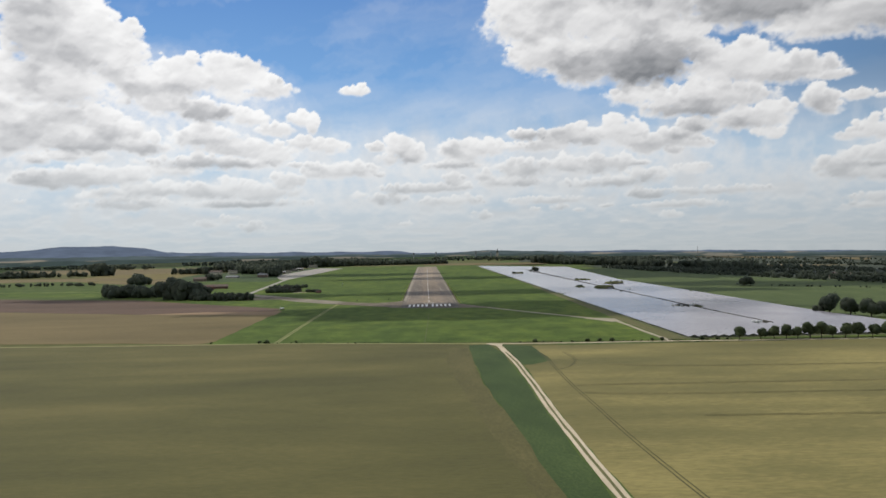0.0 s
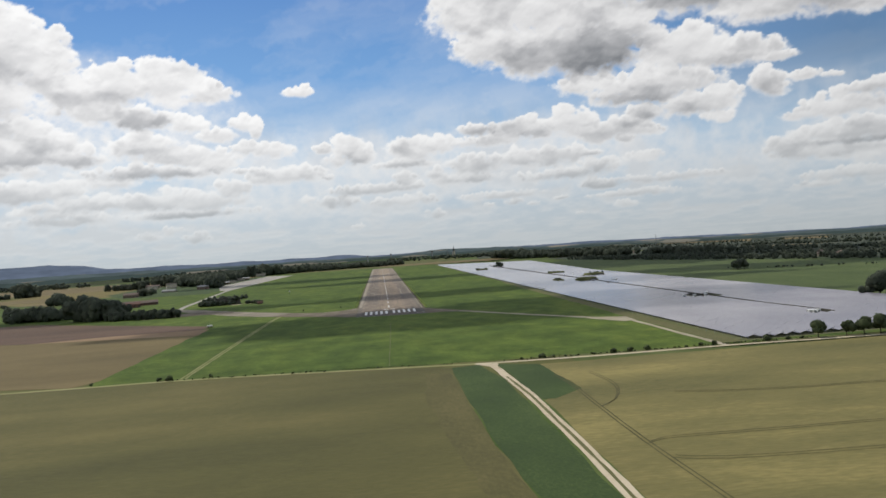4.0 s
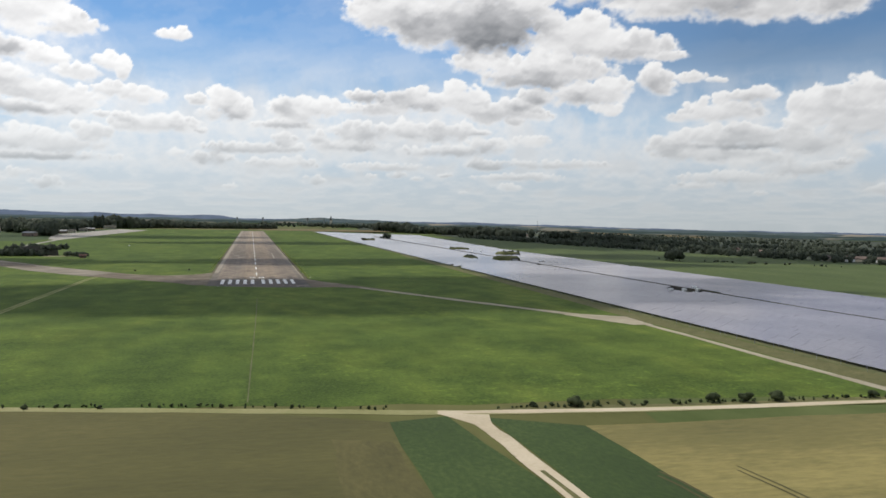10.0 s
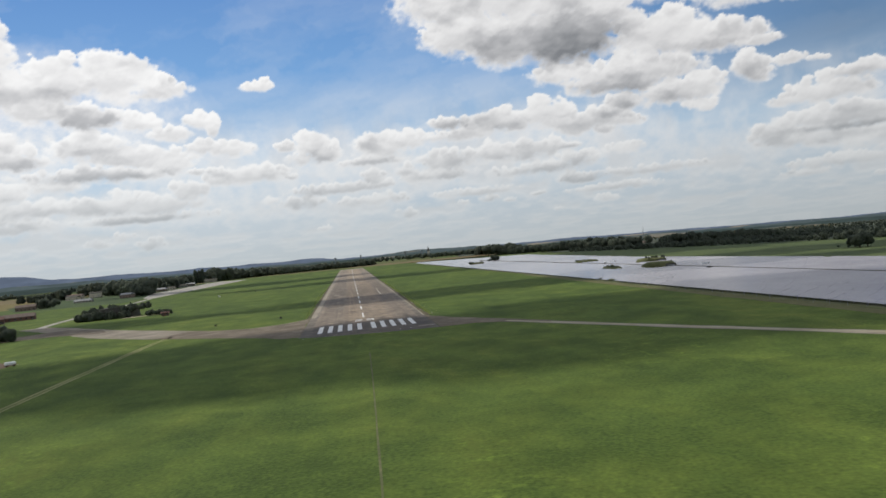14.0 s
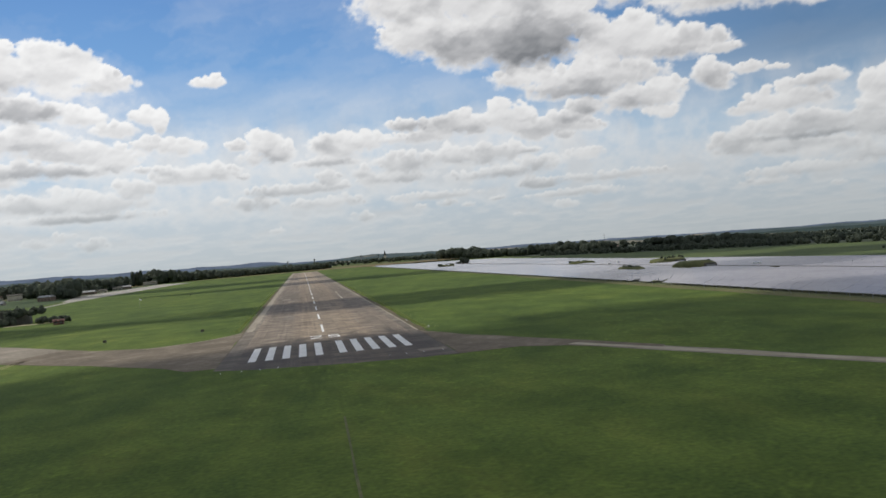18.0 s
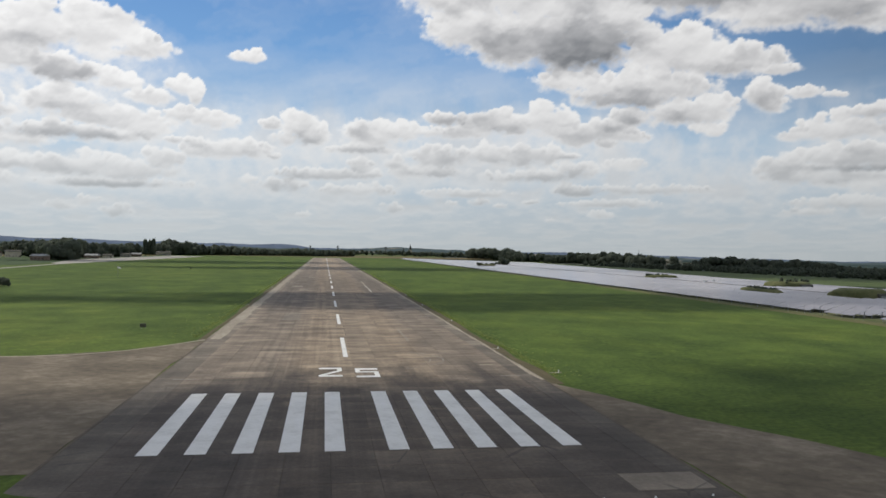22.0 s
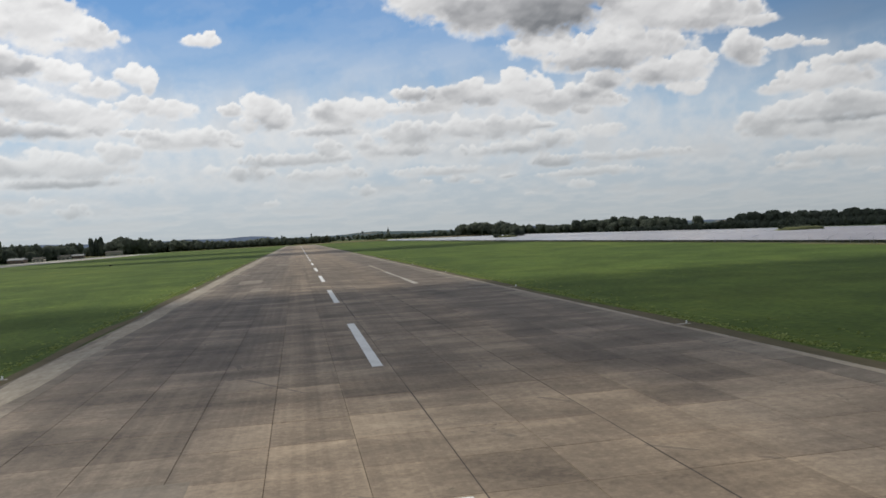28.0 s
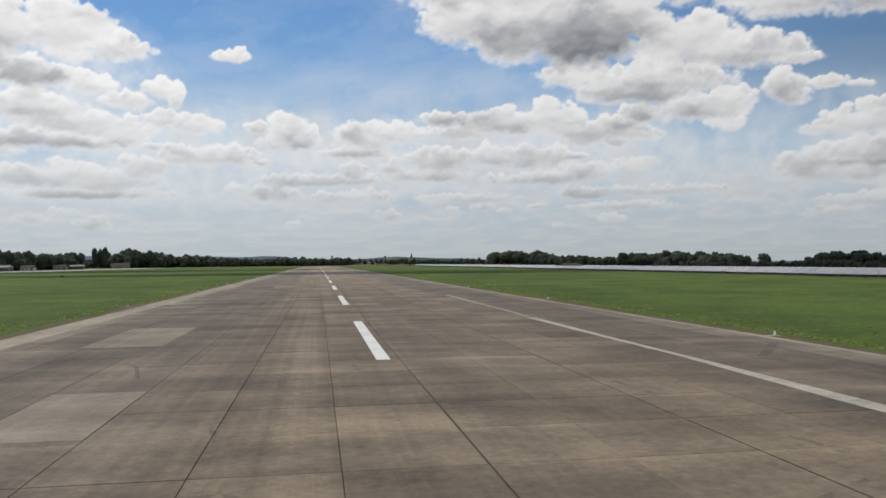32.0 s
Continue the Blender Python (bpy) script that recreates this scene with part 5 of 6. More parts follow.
def inverter_hut(x, y, w=3.0, d=2.6, h=3.5):
    root = tagged(new("inverter_hut"), "white transformer hut of the solar park", "hut", group="transformer huts")
    part("wall", box(bmesh.new(), -w / 2, -d / 2, 0, w / 2, d / 2, h, 0.04), M_WHITE, root)
    part("roof", box(bmesh.new(), -w / 2 - 0.12, -d / 2 - 0.12, h, w / 2 + 0.12, d / 2 + 0.12, h + 0.14, 0.04), M_WHITE, root)
    part("door", box(bmesh.new(), -0.5, -d / 2 - 0.05, 0.1, 0.45, -d / 2 + 0.02, 2.1, 0.02), M_GREYROOF, root, "grey steel door")
    part("vent", box(bmesh.new(), 0.5, -d / 2 - 0.04, 1.2, 0.7, -d / 2 + 0.02, 1.8, 0.01), M_DARK, root, "dark louvred vent")
    root.matrix_basis = Matrix.Translation((x, y, 0.04 + land(x, y)))
    return root


hut = inverter_hut(187.9, -202.5, 1.4, 2.0, 2.5)
for x, y in ((190.0, -202.4), (192.1, -202.2), (190.5, -64), (198.0, -63), (203.2, -52), (184.0, -63.5), (211.4, 179), (214.6, 181), (205.4, 350), (219.9, 369)):
    copy_thing(hut, Matrix.Translation((x, y, 0.04 + land(x, y))))


# ---------------------------------------------------------------- trees
def canopy_arrays(seed, lobes, n, leaf=0.14, fine=2):
    """A full crown: lumpy overlapping masses of foliage, roughened by loose sprays of leaves. Triangles in a unit crown."""
    r = np.random.RandomState(seed)
    bm = bmesh.new()
    bmesh.ops.create_icosphere(bm, subdivisions=fine, radius=1.0)
    ball, tris = np.array([v.co for v in bm.verts]), np.array([[v.index for v in f.verts] for f in bm.faces])
    bm.free()
    verts, faces, k = [], [], 0
    centres = [(r.normal(0, 0.34), r.normal(0, 0.34), r.uniform(-0.5, 0.42), r.uniform(0.46, 0.66)) for _ in range(lobes)]
    for cx, cy, cz, cr in centres:
        lump = np.array([1.0 + 0.34 * noise.fractal(Vector(p) * 2.1 + Vector((cx * 9, cy * 9, seed)), 0.8, 2.0, 3) for p in ball])
        verts.append(ball * (lump * cr)[:, None] + np.array([cx, cy, cz]))
        faces.append(tris + k)
        k += len(ball)
    for _ in range(n):
        cx, cy, cz, cr = centres[r.randint(lobes)]
        d = r.normal(0, 1, 3)
        d /= np.linalg.norm(d) + 1e-6
        u = np.cross(d, r.normal(0, 1, 3))
        u /= np.linalg.norm(u) + 1e-6
        w, s = np.cross(d, u) + d * r.uniform(-0.6, 0.6), leaf * r.uniform(0.6, 1.4)
        p = np.array([cx, cy, cz]) + d * cr * r.uniform(0.9, 1.2)
        verts.append(np.stack([p - u * s - w * s * 0.6, p + u * s * 0.9 - w * s * 0.7, p + u * s * 0.6 + w * s, p - u * s * 0.8 + w * s * 0.8]))
        faces.append(np.array([(0, 1, 2), (0, 2, 3)]) + k)
        k += 4
    return np.concatenate(verts), np.concatenate(faces)


def tree_thing(name, seed, r, h, trunk_h, label, category, n=420, squash=1.0, mat=None, lobes=9, group=""):
    root = tagged(new(name), label, category, group=group)
    bm = bmesh.new()
    rnd = random.Random(seed)
    tube(bm, (0, 0, -0.2), (0.05 * r, 0, h * 0.55), 0.09 * r, 0.04 * r, 7)
    for _ in range(5):
        a = rnd.uniform(0, 6.28)
        tube(bm, (0, 0, trunk_h + rnd.uniform(0, 0.2) * h), (math.cos(a) * r * 0.6, math.sin(a) * r * 0.6, h * rnd.uniform(0.55, 0.85)), 0.035 * r, 0.012 * r, 5)
    part("trunk", bm, M_BARK, root)
    v, f = canopy_arrays(seed, lobes, n, 0.10)
    z0, z1 = v[:, 2].min(), v[:, 2].max()
    v = np.stack([v[:, 0] * r, v[:, 1] * r, trunk_h + (v[:, 2] - z0) / (z1 - z0) * (h - trunk_h)], 1)
    crown = link_mesh("crown", v, f.tolist(), mat or M_LEAF, root)
    crown.data.polygons.foreach_set("use_smooth", [True] * len(f))
    return root


def wood(name, line, depth, count, h, seed, label, mat=None, base=0.0, n=80, lobes=4, leaf=0.19, fine=2):
    """A far wood: many crowns of uneven height in one mesh."""
    r = np.random.RandomState(seed)
    kinds = [canopy_arrays(seed * 10 + i, lobes, n, leaf, fine) for i in range(4)]
    seg = [(np.array(a), np.array(b)) for a, b in zip(line, line[1:])]
    lens = np.array([np.linalg.norm(b - a) for a, b in seg])
    verts, faces, k = [], [], 0
    for _ in range(count):
        a, b = seg[r.choice(len(seg), p=lens / lens.sum())]
        p = a + (b - a) * r.uniform() + r.uniform(-0.5, 0.5, 2) * depth
        hh = h * r.uniform(0.78, 1.1) * (0.97 + 0.35 * noise.fractal(Vector((p[0] * 0.011, p[1] * 0.011, seed)), 0.9, 2.0, 3))
        rr = hh * r.uniform(0.36, 0.52)
        v, f = kinds[r.randint(4)]
        q = r.uniform(0, 6.283)
        z = ridge(p[0], p[1]) + base
        verts.append(np.stack([(v[:, 0] * math.cos(q) - v[:, 1] * math.sin(q)) * rr + p[0], (v[:, 0] * math.sin(q) + v[:, 1] * math.cos(q)) * rr + p[1], z + hh * 0.5 + v[:, 2] * hh * 0.5], 1))
        faces.append(f + k)
        k += len(v)
    co, tri = np.concatenate(verts), np.concatenate(faces)
    me = bpy.data.meshes.new(name)
    me.vertices.add(len(co))
    me.vertices.foreach_set("co", co.ravel())
    me.loops.add(tri.size)
    me.loops.foreach_set("vertex_index", tri.ravel().astype(np.int32))
    me.polygons.add(len(tri))
    me.polygons.foreach_set("loop_start", np.arange(0, tri.size, 3, dtype=np.int32))
    me.polygons.foreach_set("use_smooth", [True] * len(tri))
    me.update()
    me.materials.append(mat or M_LEAFHAZE)
    return tagged(new(name, me), label, "wood", kind="stuff")


# the row of roadside trees at the solar park's near end
avenue = [tree_thing("tree", 11 + i, 2.3, 5.2, 1.1, "young roadside tree with a rounded green crown", "tree", group="roadside trees", n=320) for i in range(3)]
spots = [(152, -271.5), (162, -273), (168.5, -273.4), (174.5, -273.8), (180, -274), (186, -274.4), (191.5, -274.8), (197, -275), (203, -275.5), (209, -276), (216, -276.4), (223, -277), (231, -277.5), (239, -278), (248, -279), (257, -279.6)]
for i, (x, y) in enumerate(spots):
    s = random.Random(i).uniform(1.0, 1.25)
    m = Matrix.Translation((x, y, 0)) @ pose(0, 0, 0, 0, 0, i * 77) @ Matrix.Diagonal((s, s, s * 1.05, 1))
    if i < 3:
        avenue[i].matrix_basis = m
    else:
        copy_thing(avenue[i % 3], m)
bushes = [tree_thing("bush", 31 + i, 1.5, 2.0, 0.1, "low dark green bush beside the track", "bush", group="track bushes", n=200, lobes=6) for i in range(3)]
spots = [(52, -263.5, 1.0), (78, -265, 0.9), (83.5, -266, 0.95), (90, -267, 1.05), (110, -267.5, 0.8), (114.5, -267.6, 1.0), (134, -269, 1.1), (60, -264, 0.45), (70, -264.6, 0.5), (44, -262.4, 0.5), (47.5, -262.6, 0.4), (-72, -239, 0.7), (-88, -238.5, 1.1), (-92, -238, 0.9),
         (-118, -235, 0.6), (-40, -248, 0.45), (-28, -250, 0.4), (-12, -251.5, 0.35), (142, -269.5, 0.7), (147, -270, 0.6), (100, -266.6, 0.4), (56, -263.4, 0.5), (65, -264.2, 0.4)]
for i, (x, y, s) in enumerate(spots):
    m = Matrix.Translation((x, y, 0.02)) @ pose(0, 0, 0, 0, 0, i * 101) @ Matrix.Diagonal((s * 0.98, s * 0.95, s * 1.0, 1))
    if i < 3:
        bushes[i].matrix_basis = m
    else:
        copy_thing(bushes[i % 3], m)
big = [tree_thing("tree", 51 + i, 5.5, 12.5, 1.2, "large dark broadleaf tree in the meadow", "tree", group="meadow trees", n=620, mat=M_LEAFHAZE, lobes=12) for i in range(3)]
spots = [(272, -126, 1.2), (279, -140, 1.0), (284, -156, 1.0), (292, -170, 0.9), (298, -150, 0.85), (268, -121, 0.55), (369, 258, 0.8), (378, 262, 0.88), (373, 270, 0.75), (206, 856, 0.75), (211, 862, 0.7), (199, 850, 0.45), (300, -190, 0.9)]
for i, (x, y, s) in enumerate(spots):
    m = Matrix.Translation((x, y, land(x, y))) @ pose(0, 0, 0, 0, 0, i * 61) @ Matrix.Diagonal((s, s, s, 1))
    if i < 3:
        big[i].matrix_basis = m
    else:
        copy_thing(big[i % 3], m)
poplar = tree_thing("poplar", 71, 4.6, 33.0, 1.0, "tall slim dark poplar", "tree", group="poplars", n=420, mat=M_LEAFHAZE, lobes=14)
poplar.matrix_basis = Matrix.Translation((-337, 1496, 0))
copy_thing(poplar, Matrix.Translation((-330.5, 1500, 0)) @ pose(0, 0, 0, 0, 0, 130) @ Matrix.Diagonal((1, 1, 0.97, 1)))
copy_thing(poplar, Matrix.Translation((-324, 1497, 0)) @ pose(0, 0, 0, 0, 0, 250) @ Matrix.Diagonal((0.95, 0.95, 1.05, 1)))

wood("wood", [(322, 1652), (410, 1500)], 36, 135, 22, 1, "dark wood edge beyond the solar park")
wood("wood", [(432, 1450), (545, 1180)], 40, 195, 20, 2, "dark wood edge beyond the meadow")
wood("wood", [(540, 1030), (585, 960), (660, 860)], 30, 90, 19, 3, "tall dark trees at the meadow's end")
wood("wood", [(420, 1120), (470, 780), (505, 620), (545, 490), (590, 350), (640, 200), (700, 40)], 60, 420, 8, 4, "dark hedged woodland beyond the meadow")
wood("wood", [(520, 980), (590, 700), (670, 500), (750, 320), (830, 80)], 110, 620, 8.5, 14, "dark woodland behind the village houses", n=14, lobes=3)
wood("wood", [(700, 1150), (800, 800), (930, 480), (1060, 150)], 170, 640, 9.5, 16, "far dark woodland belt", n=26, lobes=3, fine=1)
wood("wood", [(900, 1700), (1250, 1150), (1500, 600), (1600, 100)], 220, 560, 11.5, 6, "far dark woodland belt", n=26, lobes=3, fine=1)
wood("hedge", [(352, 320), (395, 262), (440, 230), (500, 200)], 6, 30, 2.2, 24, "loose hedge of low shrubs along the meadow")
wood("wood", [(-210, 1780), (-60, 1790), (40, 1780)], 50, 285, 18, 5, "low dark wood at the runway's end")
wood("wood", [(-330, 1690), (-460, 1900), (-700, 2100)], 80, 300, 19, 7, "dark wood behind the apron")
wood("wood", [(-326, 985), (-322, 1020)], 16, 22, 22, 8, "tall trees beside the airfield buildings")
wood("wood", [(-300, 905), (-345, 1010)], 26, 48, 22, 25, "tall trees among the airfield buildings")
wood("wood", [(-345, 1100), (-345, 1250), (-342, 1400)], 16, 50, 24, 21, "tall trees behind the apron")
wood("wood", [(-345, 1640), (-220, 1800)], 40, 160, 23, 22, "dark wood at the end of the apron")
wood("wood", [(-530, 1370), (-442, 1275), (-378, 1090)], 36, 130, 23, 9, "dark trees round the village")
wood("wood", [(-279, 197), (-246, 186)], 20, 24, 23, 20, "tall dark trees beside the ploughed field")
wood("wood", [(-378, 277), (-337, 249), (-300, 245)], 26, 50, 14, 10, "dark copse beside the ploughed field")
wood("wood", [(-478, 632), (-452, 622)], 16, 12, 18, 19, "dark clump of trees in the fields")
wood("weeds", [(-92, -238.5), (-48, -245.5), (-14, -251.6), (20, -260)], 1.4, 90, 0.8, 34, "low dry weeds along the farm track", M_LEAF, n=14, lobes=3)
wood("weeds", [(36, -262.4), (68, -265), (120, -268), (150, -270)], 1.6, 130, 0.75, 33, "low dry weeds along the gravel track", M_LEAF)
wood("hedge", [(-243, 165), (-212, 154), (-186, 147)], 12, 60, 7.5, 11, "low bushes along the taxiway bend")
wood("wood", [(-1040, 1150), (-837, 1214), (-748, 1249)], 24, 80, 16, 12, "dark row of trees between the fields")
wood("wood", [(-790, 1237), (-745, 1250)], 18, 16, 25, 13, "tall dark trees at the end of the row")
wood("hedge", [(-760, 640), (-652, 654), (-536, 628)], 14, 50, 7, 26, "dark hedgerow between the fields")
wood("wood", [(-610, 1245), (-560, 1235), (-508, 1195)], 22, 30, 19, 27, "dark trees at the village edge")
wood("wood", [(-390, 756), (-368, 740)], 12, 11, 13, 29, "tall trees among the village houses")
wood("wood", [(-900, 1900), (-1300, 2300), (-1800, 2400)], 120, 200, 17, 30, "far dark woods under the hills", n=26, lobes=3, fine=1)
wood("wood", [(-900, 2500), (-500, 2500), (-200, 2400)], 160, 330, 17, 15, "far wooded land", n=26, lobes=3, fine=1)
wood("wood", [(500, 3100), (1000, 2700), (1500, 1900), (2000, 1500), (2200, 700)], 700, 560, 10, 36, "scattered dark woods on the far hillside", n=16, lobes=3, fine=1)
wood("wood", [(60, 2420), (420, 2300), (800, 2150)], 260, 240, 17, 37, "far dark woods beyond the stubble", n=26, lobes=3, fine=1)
wood("shrubs", [(222, 303), (239, 309)], 5, 14, 2.4, 41, "dark scrub on an earth shelter", base=3.4, lobes=3)
wood("shrubs", [(196, 201), (201, 206)], 4, 8, 2.0, 42, "dark scrub on an earth shelter", base=3.8, lobes=3)
wood("shrubs", [(170, 226), (174, 247)], 5, 14, 2.2, 43, "dark scrub on an earth shelter", base=1.6, lobes=3)
wood("shrubs", [(203, 423), (220, 426)], 6, 16, 2.6, 44, "dark scrub on an earth shelter", base=1.8, lobes=3)
wood("shrubs", [(150, 721), (166, 724)], 6, 14, 2.8, 45, "dark scrub on an earth shelter", base=1.8, lobes=3)
wood("shrubs", [(-186, 292), (-166, 290), (-151, 288)], 9, 60, 5.5, 18, "dark shrubs grown over an old shelter", base=4.2)
wood("shrubs", [(-190, 281), (-166, 279), (-156, 279)], 5, 40, 6.5, 38, "dark shrubs before an old shelter")
wood("shrubs", [(-146, 279), (-136, 274), (-128, 268)], 5, 26, 5.0, 28, "dark shrubs beside an old shelter")


# ---------------------------------------------------------------- buildings
def house(name, x, y, turn, w, d, h, rise, wall, roof, label, category="house", group="", storeys=1):
    root = tagged(new(name), label, category, group=group)
    part("wall", box(bmesh.new(), -w / 2, -d / 2, 0, w / 2, d / 2, h), wall, root)
    v = [(-w / 2 - .4, -d / 2 - .4, h), (w / 2 + .4, -d / 2 - .4, h), (w / 2 + .4, d / 2 + .4, h), (-w / 2 - .4, d / 2 + .4, h), (-w / 2 - .4, 0, h + rise), (w / 2 + .4, 0, h + rise)]
    v += [(a, b, c - 0.25) for a, b, c in v[:4]]
    link_mesh("roof", v, [(0, 1, 5, 4), (2, 3, 4, 5), (1, 2, 5), (3, 0, 4), (6, 7, 1, 0), (7, 8, 2, 1), (8, 9, 3, 2), (9, 6, 0, 3), (9, 8, 7, 6)], roof, root)
    k = max(2, int(w / 4))
    for s in range(storeys):
        for i in range(k):
            cx, z = -w / 2 + w * (i + 0.5) / k, 1.0 + s * 2.8
            win = part("window", box(bmesh.new(), cx - 0.65, -d / 2 - 0.05, z, cx + 0.65, -d / 2 + 0.05, z + 1.3), M_WINDOW, root)
            part("sill", box(bmesh.new(), cx - 0.75, -d / 2 - 0.15, z - 0.12, cx + 0.75, -d / 2 + 0.02, z), M_GREYROOF, win)
    part("door", box(bmesh.new(), w / 2 - 1.6, -d / 2 - 0.06, 0, w / 2 - 0.6, -d / 2 + 0.04, 2.1), M_DARK, root)
    root.matrix_basis = Matrix.Translation((x, y, ridge(x, y))) @ pose(0, 0, 0, 0, 0, turn)
    return root


for i, (x, y, turn, w, d, h) in enumerate(((-318, 944, 8, 12, 9, 3.6), (-320, 1088, -4, 18, 12, 4), (-316, 1152, 4, 13, 12, 3.6), (-322, 1282, 0, 15, 12, 4.2), (-322, 1352, 5, 17, 12, 4.2), (-434, 1120, 20, 20, 11, 8), (-324, 1595, 5, 28, 12, 6), (-318, 879, -20, 18, 10, 5), (-472, 1124, -15, 22, 10, 5))):
    house("hangar", x, y, turn, w, d, h, 2.2, (M_WEATHERED, M_BRICKWALL, M_CREAM)[i % 3], (M_DARK, M_GREYROOF, M_DARK)[i % 3], "weathered low airfield building with a pitched roof", "building", "airfield buildings")
for i, (x, y) in enumerate(((598, 338), (612, 322), (626, 320), (640, 306), (586, 470), (606, 500), (622, 486), (560, 1330), (600, 1290), (640, 1240), (612, 520), (760, 420))):
    house("house", x, y, 40 + i * 37, 11, 7.5, 3.4 if i < 7 else 5.2, 3.0, M_WHITE if i % 2 else M_CREAM, M_DULLROOF, "white village house with a dull brown tiled roof", "house", "village houses", 1 if i < 7 else 2)

for x, y, turn, w, d, h, wall, roof, label in (
        (-333, 946, 15, 10, 8, 4.2, M_WHITE, M_GREYROOF, "small white house with a grey roof before the trees"),
        (-447, 1235, 12, 15, 9, 6.2, M_WHITE, M_GREYROOF, "white two-storey house with a grey roof at the wood's edge"),
        (-489, 1185, -8, 30, 10, 5.4, M_CREAM, M_DULLROOF, "long cream farmhouse with a brown tiled roof"),
        (-397, 731, 10, 22, 11, 4.6, M_BRICKWALL, M_DULLROOF, "brick farm building with a brown tiled roof"),
        (-296, 424, 12, 46, 10, 3.2, M_RUST, M_DULLROOF, "long low reddish farm shed"),
        (-372, 862, -14, 26, 6, 2.4, M_WEATHERED, M_GREYROOF, "low grey shed in the gardens")):
    house("house", x, y, turn, w, d, h, 2.8, wall, roof, label, "house", "houses beside the airfield", 2 if h > 5 else 1)


def shelter_hangar(x, y, turn):
    root = tagged(new("aircraft_shelter"), "old concrete aircraft shelter under dark shrubs", "shelter", group="aircraft shelters")
    n, w, l, h = 16, 15, 20, 7.6
    v = [(math.copysign(abs(math.cos(math.pi * i / n)) ** 0.6, math.cos(math.pi * i / n)) * w, s * l / 2, math.sin(math.pi * i / n) ** 0.6 * h) for s in (-1, 1) for i in range(n + 1)]
    f = [(i, i + 1, n + 2 + i, n + 1 + i) for i in range(n)] + [tuple(range(n + 1)), tuple(range(2 * n + 1, n, -1))]
    link_mesh("arch", v, f, M_DARK, root)
    part("gate", box(bmesh.new(), -6, -l / 2 - 0.3, 0, 6, -l / 2 + 0.05, 4.2), M_BARK, root, "dark steel sliding gate")
    root.matrix_basis = Matrix.Translation((x, y, 0)) @ pose(0, 0, 0, 0, 0, turn)


shelter_hangar(-168, 294, 14)
house("barn", -297, 385, 20, 30, 12, 4, 2.0, M_RUST, M_RUST, "low rusty-red farm shed beside the copse", "shed")
house("shed", -126, 250, 10, 4.6, 3.4, 1.9, 0.9, M_RUST, M_RUST, "small rusty-red shed beside the old shelter", "shed")
sheet("pavement_shelter", [(-160, 272), (-132, 276), (-133, 281), (-158, 279)], M_CHALK, 0.06, "pale concrete pad before the old shelter", "pavement", rough=0.4, step=5, seed=61)


def church(x, y):
    root = tagged(new("church"), "distant church with a pointed spire", "church")
    part("tower", box(bmesh.new(), -5, -5, 0, 5, 5, 26), M_CREAM, root)
    bm = bmesh.new()
    bmesh.ops.create_cone(bm, cap_ends=True, segments=8, radius1=6, radius2=0.3, depth=22, matrix=Matrix.Translation((0, 0, 37)))
    part("spire", bm, M_DARK, root, "dark slate spire")
    v = [(-6, 4, 12), (6, 4, 12), (6, 34, 12), (-6, 34, 12), (0, 4, 20), (0, 34, 20)]
    part("nave", box(bmesh.new(), -6, 4, 0, 6, 34, 12), M_CREAM, root)
    link_mesh("nave_roof", v, [(0, 3, 5, 4), (1, 4, 5, 2), (0, 4, 1), (3, 2, 5), (0, 1, 2, 3)], M_ROOF, root)
    root.matrix_basis = Matrix.Translation((x, y, ridge(x, y) - 4))


church(352, 3245)


def radio_mast(x, y, h):
    root = tagged(new("radio_mast"), "slim lattice radio mast", "mast")
    for a, b in ((-1, -1), (1, -1), (0, 1)):
        part("leg", tube(bmesh.new(), (a * 1.6, b * 1.6, 0), (a * 0.5, b * 0.5, h), 0.45, 0.3), M_STEEL, root)
    for i in range(10):
        z = h * (i + 0.5) / 10
        part("brace", tube(bmesh.new(), (-1.3, -1.3, z), (1.3, -1.3, z + h * 0.06), 0.2, 0.2), M_STEEL, root)
    root.matrix_basis = Matrix.Translation((x, y, ridge(x, y) - 1))


radio_mast(1290, 3080, 52)


def tower(x, y, w, h):
    root = tagged(new("tower"), "slim grey tower of the distant town", "tower", group="town towers")
    part("shaft", box(bmesh.new(), -w / 2, -w / 2, 0, w / 2, w / 2, h, 0.3), M_GREYROOF, root)
    part("cap", box(bmesh.new(), -w * 0.7, -w * 0.7, h, w * 0.7, w * 0.7, h + w * 0.5, 0.3), M_DARK, root)
    root.matrix_basis = Matrix.Translation((x, y, ridge(x, y) - 1))


for x, y, w, h in ((-58, 3000, 5, 27), (46, 3000, 5, 28), (229, 2990, 6, 27), (300, 3010, 4, 24)):
    tower(x, y, w, h)


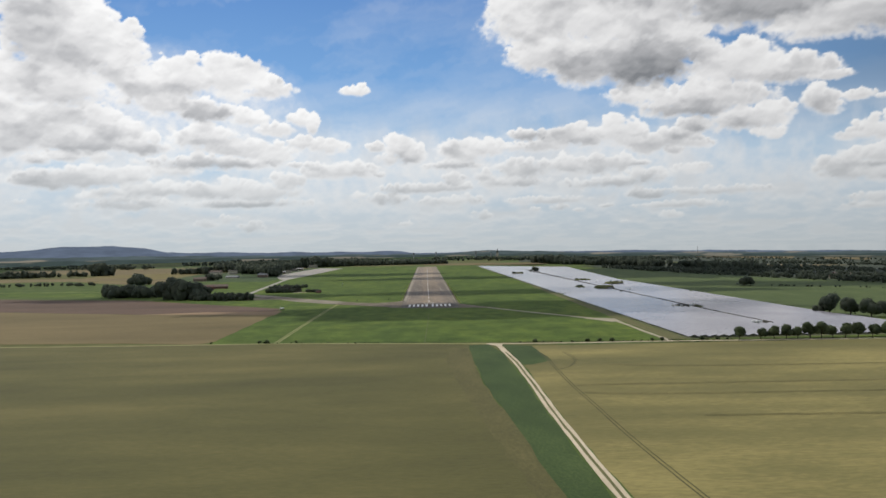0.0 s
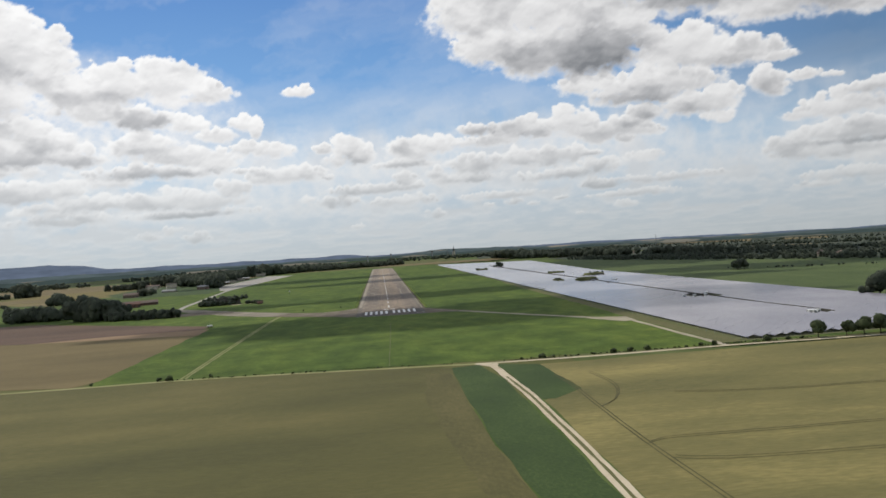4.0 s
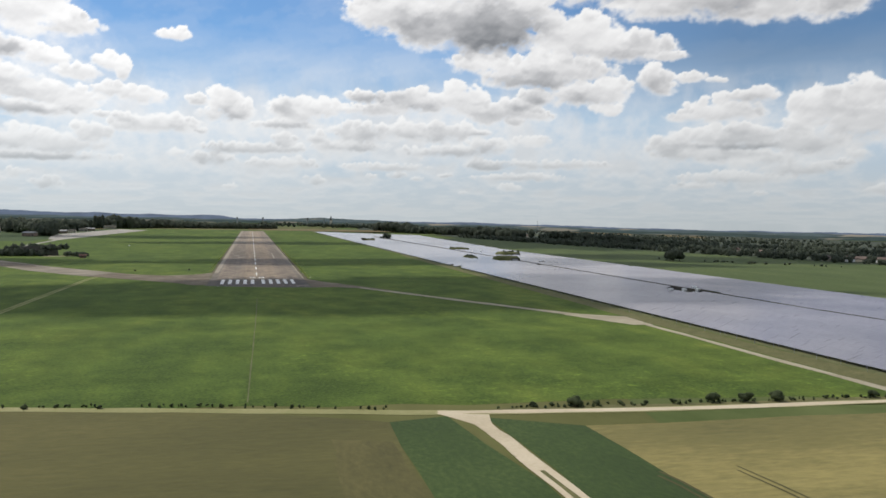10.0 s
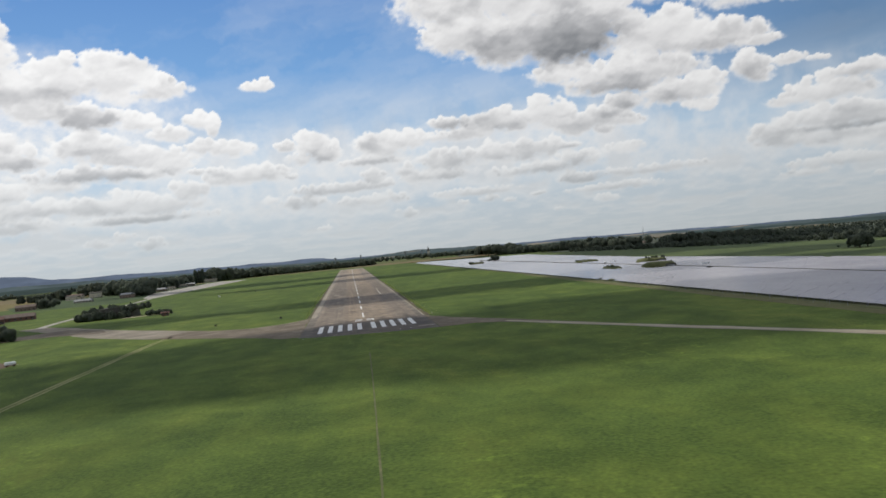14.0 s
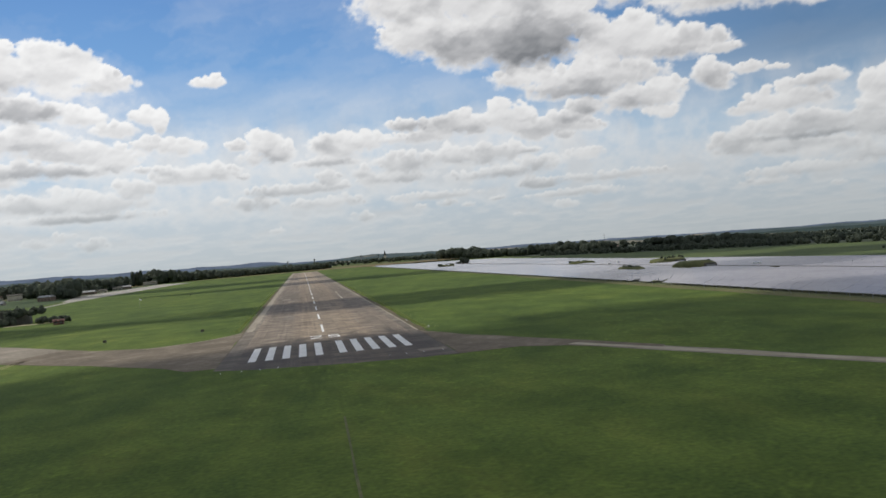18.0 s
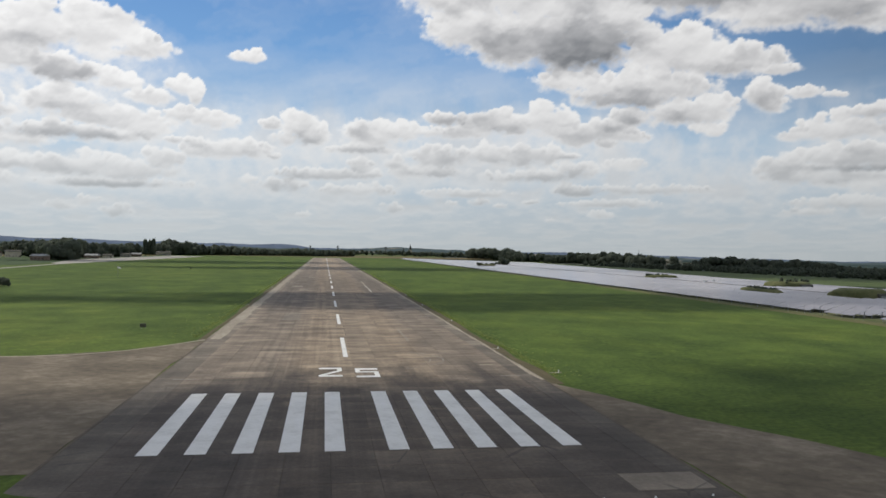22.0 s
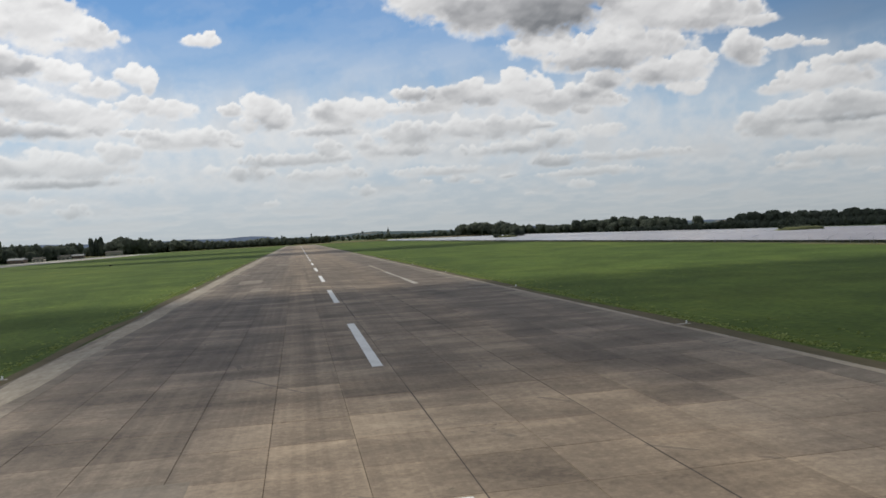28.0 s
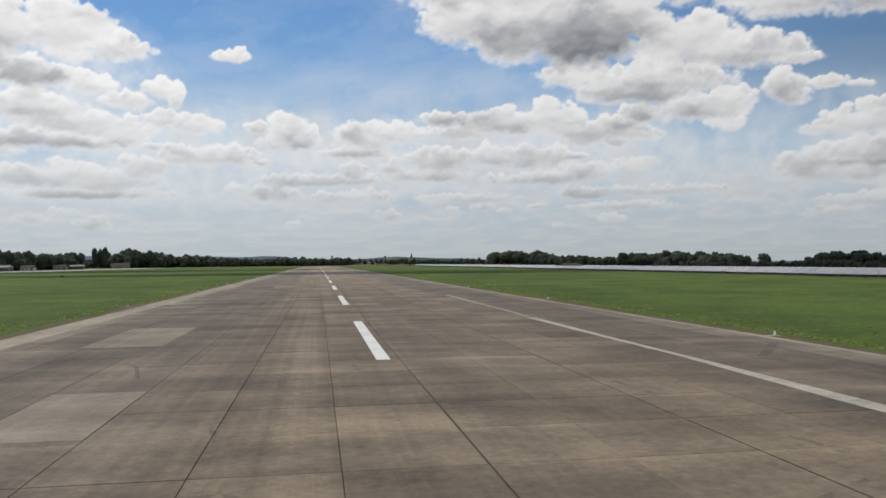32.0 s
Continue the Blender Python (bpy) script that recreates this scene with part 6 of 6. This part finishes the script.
def farm_trailer(x, y, turn):
    root = tagged(new("farm_trailer"), "white-covered farm trailer parked at the field corner", "trailer")
    part("cover", box(bmesh.new(), -2.6, -1.2, 1.0, 2.6, 1.2, 2.5, 0.25), M_WHITE, root, "white tarpaulin cover")
    part("bed", box(bmesh.new(), -2.7, -1.25, 0.75, 2.7, 1.25, 1.0, 0.03), M_RUST, root)
    for sx in (-1.7, 1.7):
        for sy in (-1.1, 1.1):
            part("wheel", tube(bmesh.new(), (sx, sy - 0.14, 0.42), (sx, sy + 0.14, 0.42), 0.42, 0.42, 14), M_BARK, root, "dark rubber wheel")
    part("drawbar", tube(bmesh.new(), (2.6, 0, 0.85), (4.0, 0, 0.5), 0.07, 0.05), M_STEEL, root)
    root.matrix_basis = Matrix.Translation((x, y, 0.06)) @ pose(0, 0, 0, 0, 0, turn) @ Matrix.Scale(0.66, 4)


farm_trailer(-123.5, 5, 35)


# ---------------------------------------------------------------- fence along the solar park
fence = tagged(new("fence"), "low dark mesh fence along the solar park", "fence")
for i in range(170):
    y = -262 + 8.0 * i
    if y > 1090:
        break
    part("post", tube(bmesh.new(), (127.6, y, -0.1), (127.6, y, 1.7), 0.05, 0.05, 5), M_STEEL, fence)


lane_fence = tagged(new("fence"), "dark boarded cable fence beside the solar service lane", "fence")
for i in range(78):
    y = -205 + 15.0 * i
    if 200 < y + 15 and y < 228:
        continue
    x = 198.3 + (y + 205) * 0.004
    g = land(x, y + 7)
    part("board", box(bmesh.new(), x, y, 0.1 + g, x + 0.12, y + 14.8, 2.0 + g), M_DARK, lane_fence)


# ---------------------------------------------------------------- long grass along the concrete
def verge_grass(seed, count):
    """Uneven tufts where the mown grass meets the concrete, thinning out away from it."""
    r = np.random.RandomState(seed)
    verts, faces = [], []
    for _ in range(count):
        side = 1 if r.uniform() < 0.6 else -1
        y = 30 + 420 * r.uniform() ** 1.3
        x = side * (26.1 + abs(r.normal(0, 1.0)) * (0.7 if r.uniform() < 0.8 else 3.0))
        if (side < 0 and y < 84) or (side > 0 and y < 36):
            continue
        h, w = r.uniform(0.04, 0.12), r.uniform(0.08, 0.2)
        for _ in range(3):
            a = r.uniform(0, 6.283)
            bx, by = x + r.normal(0, 0.1), y + r.normal(0, 0.1)
            k = len(verts)
            verts += [(bx - math.cos(a) * w, by - math.sin(a) * w, 0.0), (bx + math.cos(a) * w, by + math.sin(a) * w, 0.0), (bx + r.normal(0, 0.12), by + r.normal(0, 0.12), 0.03 + h * r.uniform(0.7, 1.2))]
            faces.append((k, k + 1, k + 2))
    return tagged(link_mesh("verge_grass", verts, faces, M_TUFT), "uneven grass tufts along the edge of the concrete", "grass", kind="stuff")


verge_grass(8, 6000)
